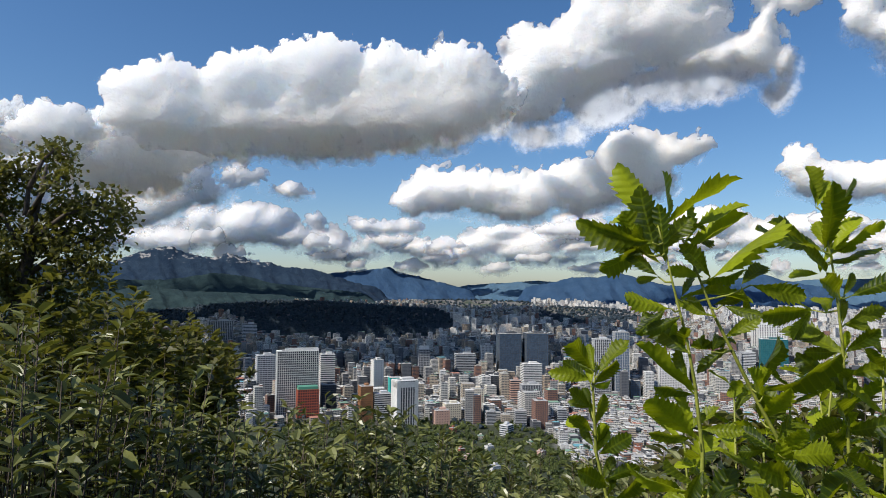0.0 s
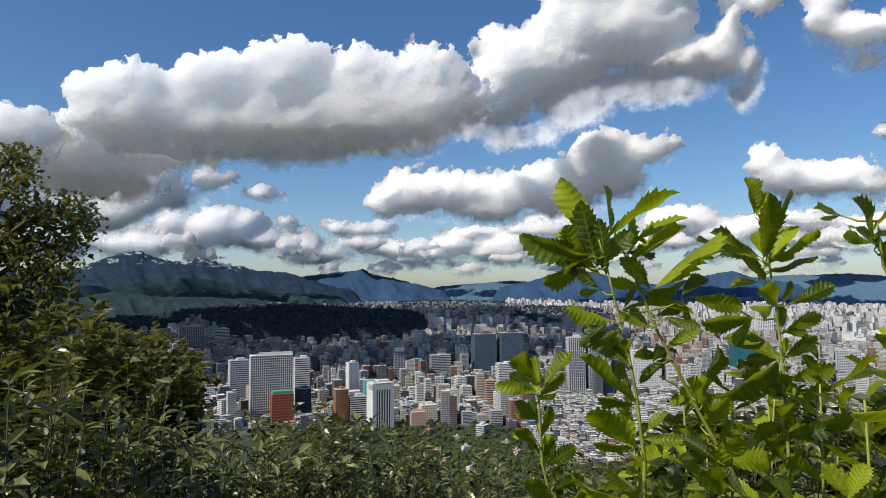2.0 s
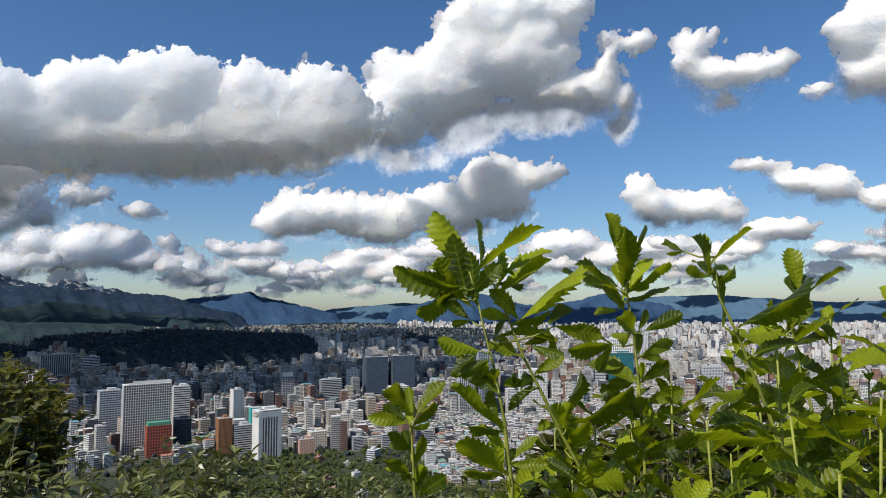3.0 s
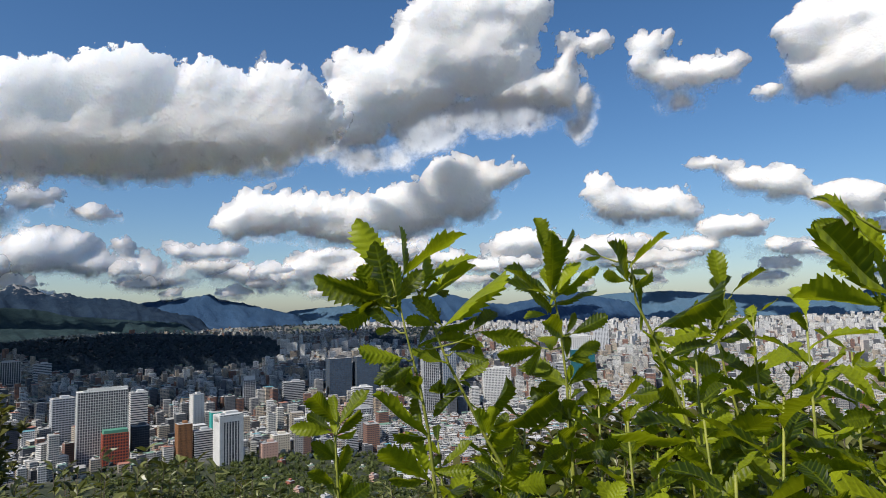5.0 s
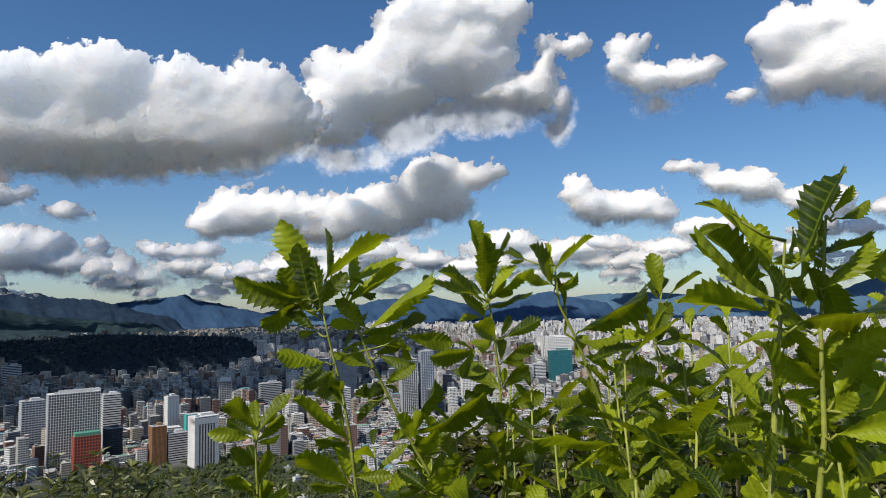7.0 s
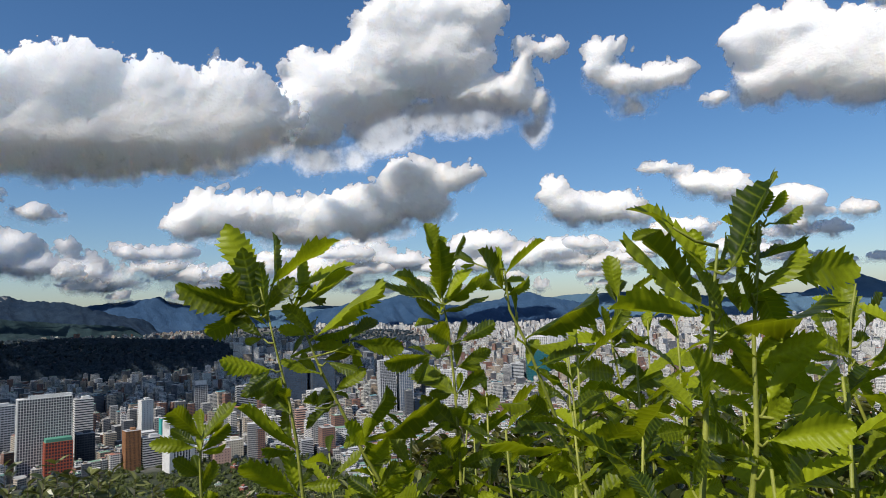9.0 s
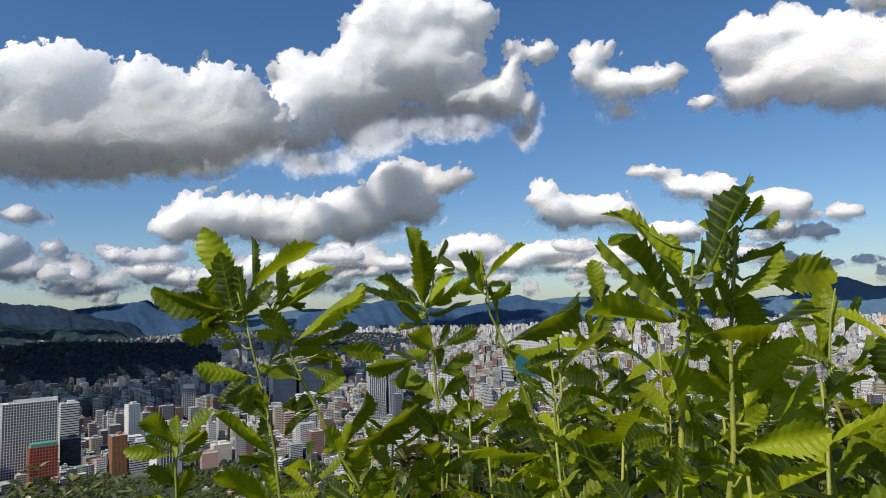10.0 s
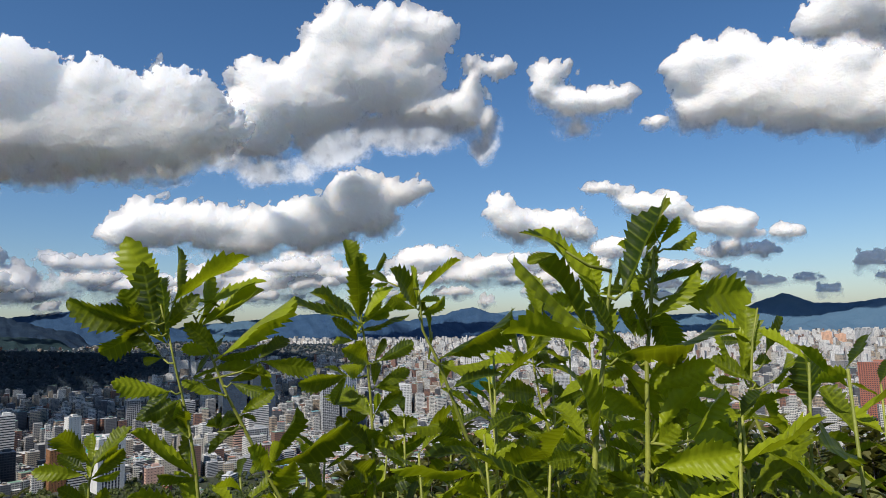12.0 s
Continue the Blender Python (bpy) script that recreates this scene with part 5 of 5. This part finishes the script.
def leaf_cloud(pos, way, up, length, width, fold=0.25, detail=1):
    """Many folded leaves as one mesh. detail 0: a bare spray of two faces; 1: four; 2: a rounded blade of eight."""
    n = len(pos)
    way = way / np.linalg.norm(way, axis=1, keepdims=True)
    side = np.cross(way, up)
    side /= np.linalg.norm(side, axis=1, keepdims=True) + 1e-9
    nor = np.cross(side, way)
    L, W = length[:, None], width[:, None]
    at = lambda t, s, dip=0.0: pos + way * L * t + side * W * s / 2 + nor * (W * fold * abs(s) - L * dip)
    if detail == 2:
        V = np.stack([at(0, 0), at(0.28, 0.8), at(0.3, 0), at(0.28, -0.8), at(0.64, 0.85, 0.05), at(0.66, 0, 0.05), at(0.64, -0.85, 0.05), at(1, 0, 0.16)], 1)
        F = np.array([(0, 2, 1), (0, 3, 2), (1, 2, 5), (1, 5, 4), (2, 3, 6), (2, 6, 5), (4, 5, 7), (5, 6, 7)])
    elif detail == 1:
        V = np.stack([at(0, 0), at(0.45, 1), at(0.5, 0), at(0.45, -1), at(1, 0, 0.12)], 1)
        F = np.array([(0, 2, 1), (0, 3, 2), (1, 2, 4), (2, 3, 4)])
    else:
        V = np.stack([at(0, 0), at(0.5, 1), at(0.45, -1), at(1, 0.1, 0.2)], 1)
        F = np.array([(0, 2, 1), (1, 2, 3)])
    return mesh_of("foliage", V.reshape(-1, 3), (F[None] + np.arange(n)[:, None, None] * V.shape[1]).reshape(-1, 3))


def shrub(az, r, top, radius, seed, shoots=46, per=44, leaf=0.055, slim=0.34, mat=None, label="dense green shrub with narrow glossy leaves"):
    rng = np.random.default_rng(seed)
    x, y = math.sin(radians(az)) * r, math.cos(radians(az)) * r
    g = float(ground_z(x, y))
    e = new("shrub")
    e.location = (x, y, g)
    H = top - g
    stems = bmesh.new()
    P, D, Lh = [], [], []
    for k in range(shoots):
        a, q = rng.uniform(0, 6.28), radius * math.sqrt(rng.random())
        tip = np.array([math.cos(a) * q, math.sin(a) * q, H * rng.uniform(0.83, 1.0) * (1 - 0.1 * (q / radius) ** 2)])
        foot = np.array([tip[0] * 0.35, tip[1] * 0.35, 0.0])
        bend = rng.normal(0, 0.04, 3)
        path = [foot + (tip - foot) * t + bend * math.sin(math.pi * t) for t in (0, 0.3, 0.6, 0.85, 1.0)]
        tube(path, 0.004, 0.0012, 4, stems)
        t = 1 - rng.random(per) ** 1.35 * 0.62
        p = foot + (tip - foot) * t[:, None] + bend * np.sin(math.pi * t)[:, None]
        ang = np.arange(per) * 2.4 + a
        d = np.stack([np.cos(ang), np.sin(ang), rng.uniform(0.0, 1.1, per)], 1)
        P.append(p)
        D.append(d)
        Lh.append(leaf * rng.uniform(0.6, 1.35, per))
    P, D, Lh = np.concatenate(P), np.concatenate(D), np.concatenate(Lh)
    up = np.tile([0.0, 0.0, 1.0], (len(P), 1)) + rng.normal(0, 0.35, (len(P), 3))
    part("branchwork", stems, M_BARK, e, "thin brown branchwork")
    tagged(part("foliage", leaf_cloud(P, D, up, Lh, Lh * slim * rng.uniform(0.8, 1.3, len(Lh)), detail=1 if r > 3.5 else 2), mat or M_SHRUB, e), kind="stuff")
    return tagged(e, label, "shrub", group="shrubs on the slope")


for k, (az, r, top, rad) in enumerate([(-40, 1.9, 0.0, 0.5), (-34, 2.0, -0.02, 0.45), (-29, 2.2, -0.08, 0.45), (-24, 2.2, -0.2, 0.42), (-20, 2.5, -0.33, 0.45), (-15.5, 2.7, -0.38, 0.45), (-11, 2.9, -0.41, 0.48), (-6.5, 3.0, -0.49, 0.48),
                                       (-2, 3.1, -0.64, 0.5), (2.5, 3.2, -0.74, 0.5), (7, 3.2, -0.7, 0.5), (11.5, 3.0, -0.68, 0.5), (17, 2.6, -0.6, 0.5), (23, 2.3, -0.5, 0.5), (29, 2.1, -0.38, 0.5), (36, 2.0, -0.28, 0.5), (43, 1.9, -0.22, 0.5),
                                       (50, 1.9, -0.2, 0.5), (58, 1.9, -0.2, 0.5), (66, 1.9, -0.2, 0.5), (-27, 1.5, -0.42, 0.35), (-17, 1.7, -0.55, 0.35), (-6, 1.9, -0.66, 0.35), (-22.0, 5.5, -0.26, 0.42), (-24.5, 5.0, -0.1, 0.7), (-31, 4.2, 0.1, 0.8),
                                       (20, 1.75, -0.44, 0.35), (27, 1.65, -0.36, 0.35), (34, 1.6, -0.3, 0.35), (41, 1.55, -0.24, 0.35), (48, 1.5, -0.2, 0.35), (55, 1.5, -0.2, 0.35), (62, 1.5, -0.2, 0.35)]):
    far_one = r > 3.5
    shrub(az, r, top, rad, 300 + k, shoots=150 if far_one else 48, per=75 if far_one else 36, leaf=0.07 if far_one else 0.058, slim=0.6 if far_one else 0.35, mat=M_TREE if far_one else M_SHRUB,
          label="dark rounded shrub behind the nearer growth" if far_one else "dense green shrub with narrow glossy leaves")


for k, az in enumerate(range(26, 70, 4)):
    shrub(az, 2.45 + 0.15 * (k % 3), -0.36 + 0.016 * k * (k < 8) + 0.11 * (k >= 8), 0.42, 360 + k, shoots=70, per=60, leaf=0.065, slim=0.5, mat=M_TREE, label="dark leafy shrub behind the oak saplings")


def left_tree():
    rng = np.random.default_rng(50)
    R = 9.0
    at = lambda az, el, r=R: np.array([math.sin(radians(az)) * r, math.cos(radians(az)) * r, math.tan(radians(el)) * r])
    foot = at(-35, 0)
    foot[2] = float(ground_z(foot[0], foot[1]))
    e = new("broadleaf_tree")
    e.location = foot
    crowns = [(-31.8, 10.3, 1.9, 0.8), (-33.2, 8.3, 1.6, 1.3), (-31.3, 8.2, 1.2, 0.9), (-28.6, 6.4, 1.9, 1.0), (-27.0, 5.6, 1.1, 1.4), (-30.8, 5.6, 1.9, 1.2), (-28.6, 3.9, 1.7, 1.2), (-32.2, 3.4, 2.4, 1.8),
              (-29.6, 1.6, 2.0, 1.5), (-33, -0.2, 2.8, 2.0), (-29.8, -1.6, 2.2, 1.6), (-32.5, -3.6, 3.0, 1.6), (-36, 6, 2.2, 4.0), (-36, 1, 2.5, 3.0)]
    bm = bmesh.new()
    tube([np.zeros(3), at(-34.6, -8) - foot, at(-33.6, -1) - foot, at(-33.0, 4) - foot, at(-32.2, 9.2) - foot], 0.11, 0.02, 8, bm)
    part("trunk", bm, M_BARK, e, "dark brown trunk")
    limbs = bmesh.new()
    P, D, Lh = [], [], []
    for az, el, ra, re in crowns:
        depth = rng.uniform(-0.5, 0.5)
        c = at(az, el, R + depth) - foot
        joint = at(-33.4 + 0.1 * (az + 33), el - 3.0) - foot
        tube([joint, (joint + c) / 2 + np.array([0, 0, 0.1]), c], 0.036, 0.012, 5, limbs)
        twigs = int(23 * ra * re / 1.6)
        for _ in range(twigs):
            d = rng.normal(0, 1, 3)
            d /= np.linalg.norm(d)
            d *= rng.random() ** 0.4
            k = c + np.array([d[0] * ra, d[1] * ra, d[2] * re]) * R * math.pi / 180
            tube([c + (k - c) * 0.2, k], 0.006, 0.002, 3, limbs)
            n = 11
            P.append(k + rng.normal(0, 0.075, (n, 3)))
            D.append(rng.normal(0, 1, (n, 3)) + np.array([0, 0, -0.2]))
            Lh.append(rng.uniform(0.06, 0.1, n))
    P, D, Lh = np.concatenate(P), np.concatenate(D), np.concatenate(Lh)
    part("branchwork", limbs, M_BARK, e, "dark bare branchwork")
    tagged(part("crown", leaf_cloud(P, D, rng.normal(0, 1, (len(P), 3)), Lh, Lh * 0.62), M_TREE, e, "olive-green crown with gaps"), kind="stuff")
    tagged(e, "dark broadleaf tree with an open olive-green crown", "tree")


left_tree()


def hillside_trees():
    """Crowns of the trees on the slope below, each a loose heap of leaf sprays."""
    rng = np.random.default_rng(61)
    az = np.concatenate([rng.uniform(-36, 64, 1500), rng.uniform(-14, 62, 9500)])
    r = np.where(np.arange(len(az)) < 1500, rng.uniform(120, 700, len(az)), rng.uniform(560, 1340, len(az)))
    ok = (r < near_edge(az) + 25) & (fbm(az * 0.8, r / 60, 2, 88) > 0.3)
    az, r = az[ok], r[ok]
    x, y = np.sin(np.radians(az)) * r, np.cos(np.radians(az)) * r
    size = rng.uniform(2.6, 5.0, len(az))
    z = ground_z(x, y)
    k = 24
    d = rng.normal(0, 1, (len(az), k, 3))
    d /= np.linalg.norm(d, axis=2, keepdims=True)
    lump = 0.75 + 0.35 * np.sin(d[..., 0] * 4 + az[:, None]) * np.cos(d[..., 1] * 5 + r[:, None])
    p = np.stack([x, y, z + size * 0.85], -1)[:, None] + d * (size[:, None] * lump)[..., None] * np.array([1, 1, 0.85])
    n = len(az) * k
    L = np.repeat(size, k) * rng.uniform(0.35, 0.6, n)
    tagged(part("hillside_trees", leaf_cloud(p.reshape(-1, 3), d.reshape(-1, 3) + rng.normal(0, 0.7, (n, 3)), rng.normal(0, 1, (n, 3)), L, L * 0.8, detail=0), M_SLOPE), "green treetops on the slope below", "trees", kind="stuff")
    canopy("hillside_undergrowth", "dark undergrowth beneath the treetops", x, y, size * 0.8, 62, M_SLOPE)


hillside_trees()
for az, r, k in ((-0.5, 960, 0), (1.5, 900, 2), (3.2, 1010, 0), (4.5, 760, 1), (5.5, 1040, 3), (2.2, 820, 9), (7.5, 980, 0), (0.8, 1050, 2), (4.0, 930, 1), (8.5, 880, 9)):
    copy_thing(MODELS[k][0], spot(az, r, 20 + 13 * k, 1.0))
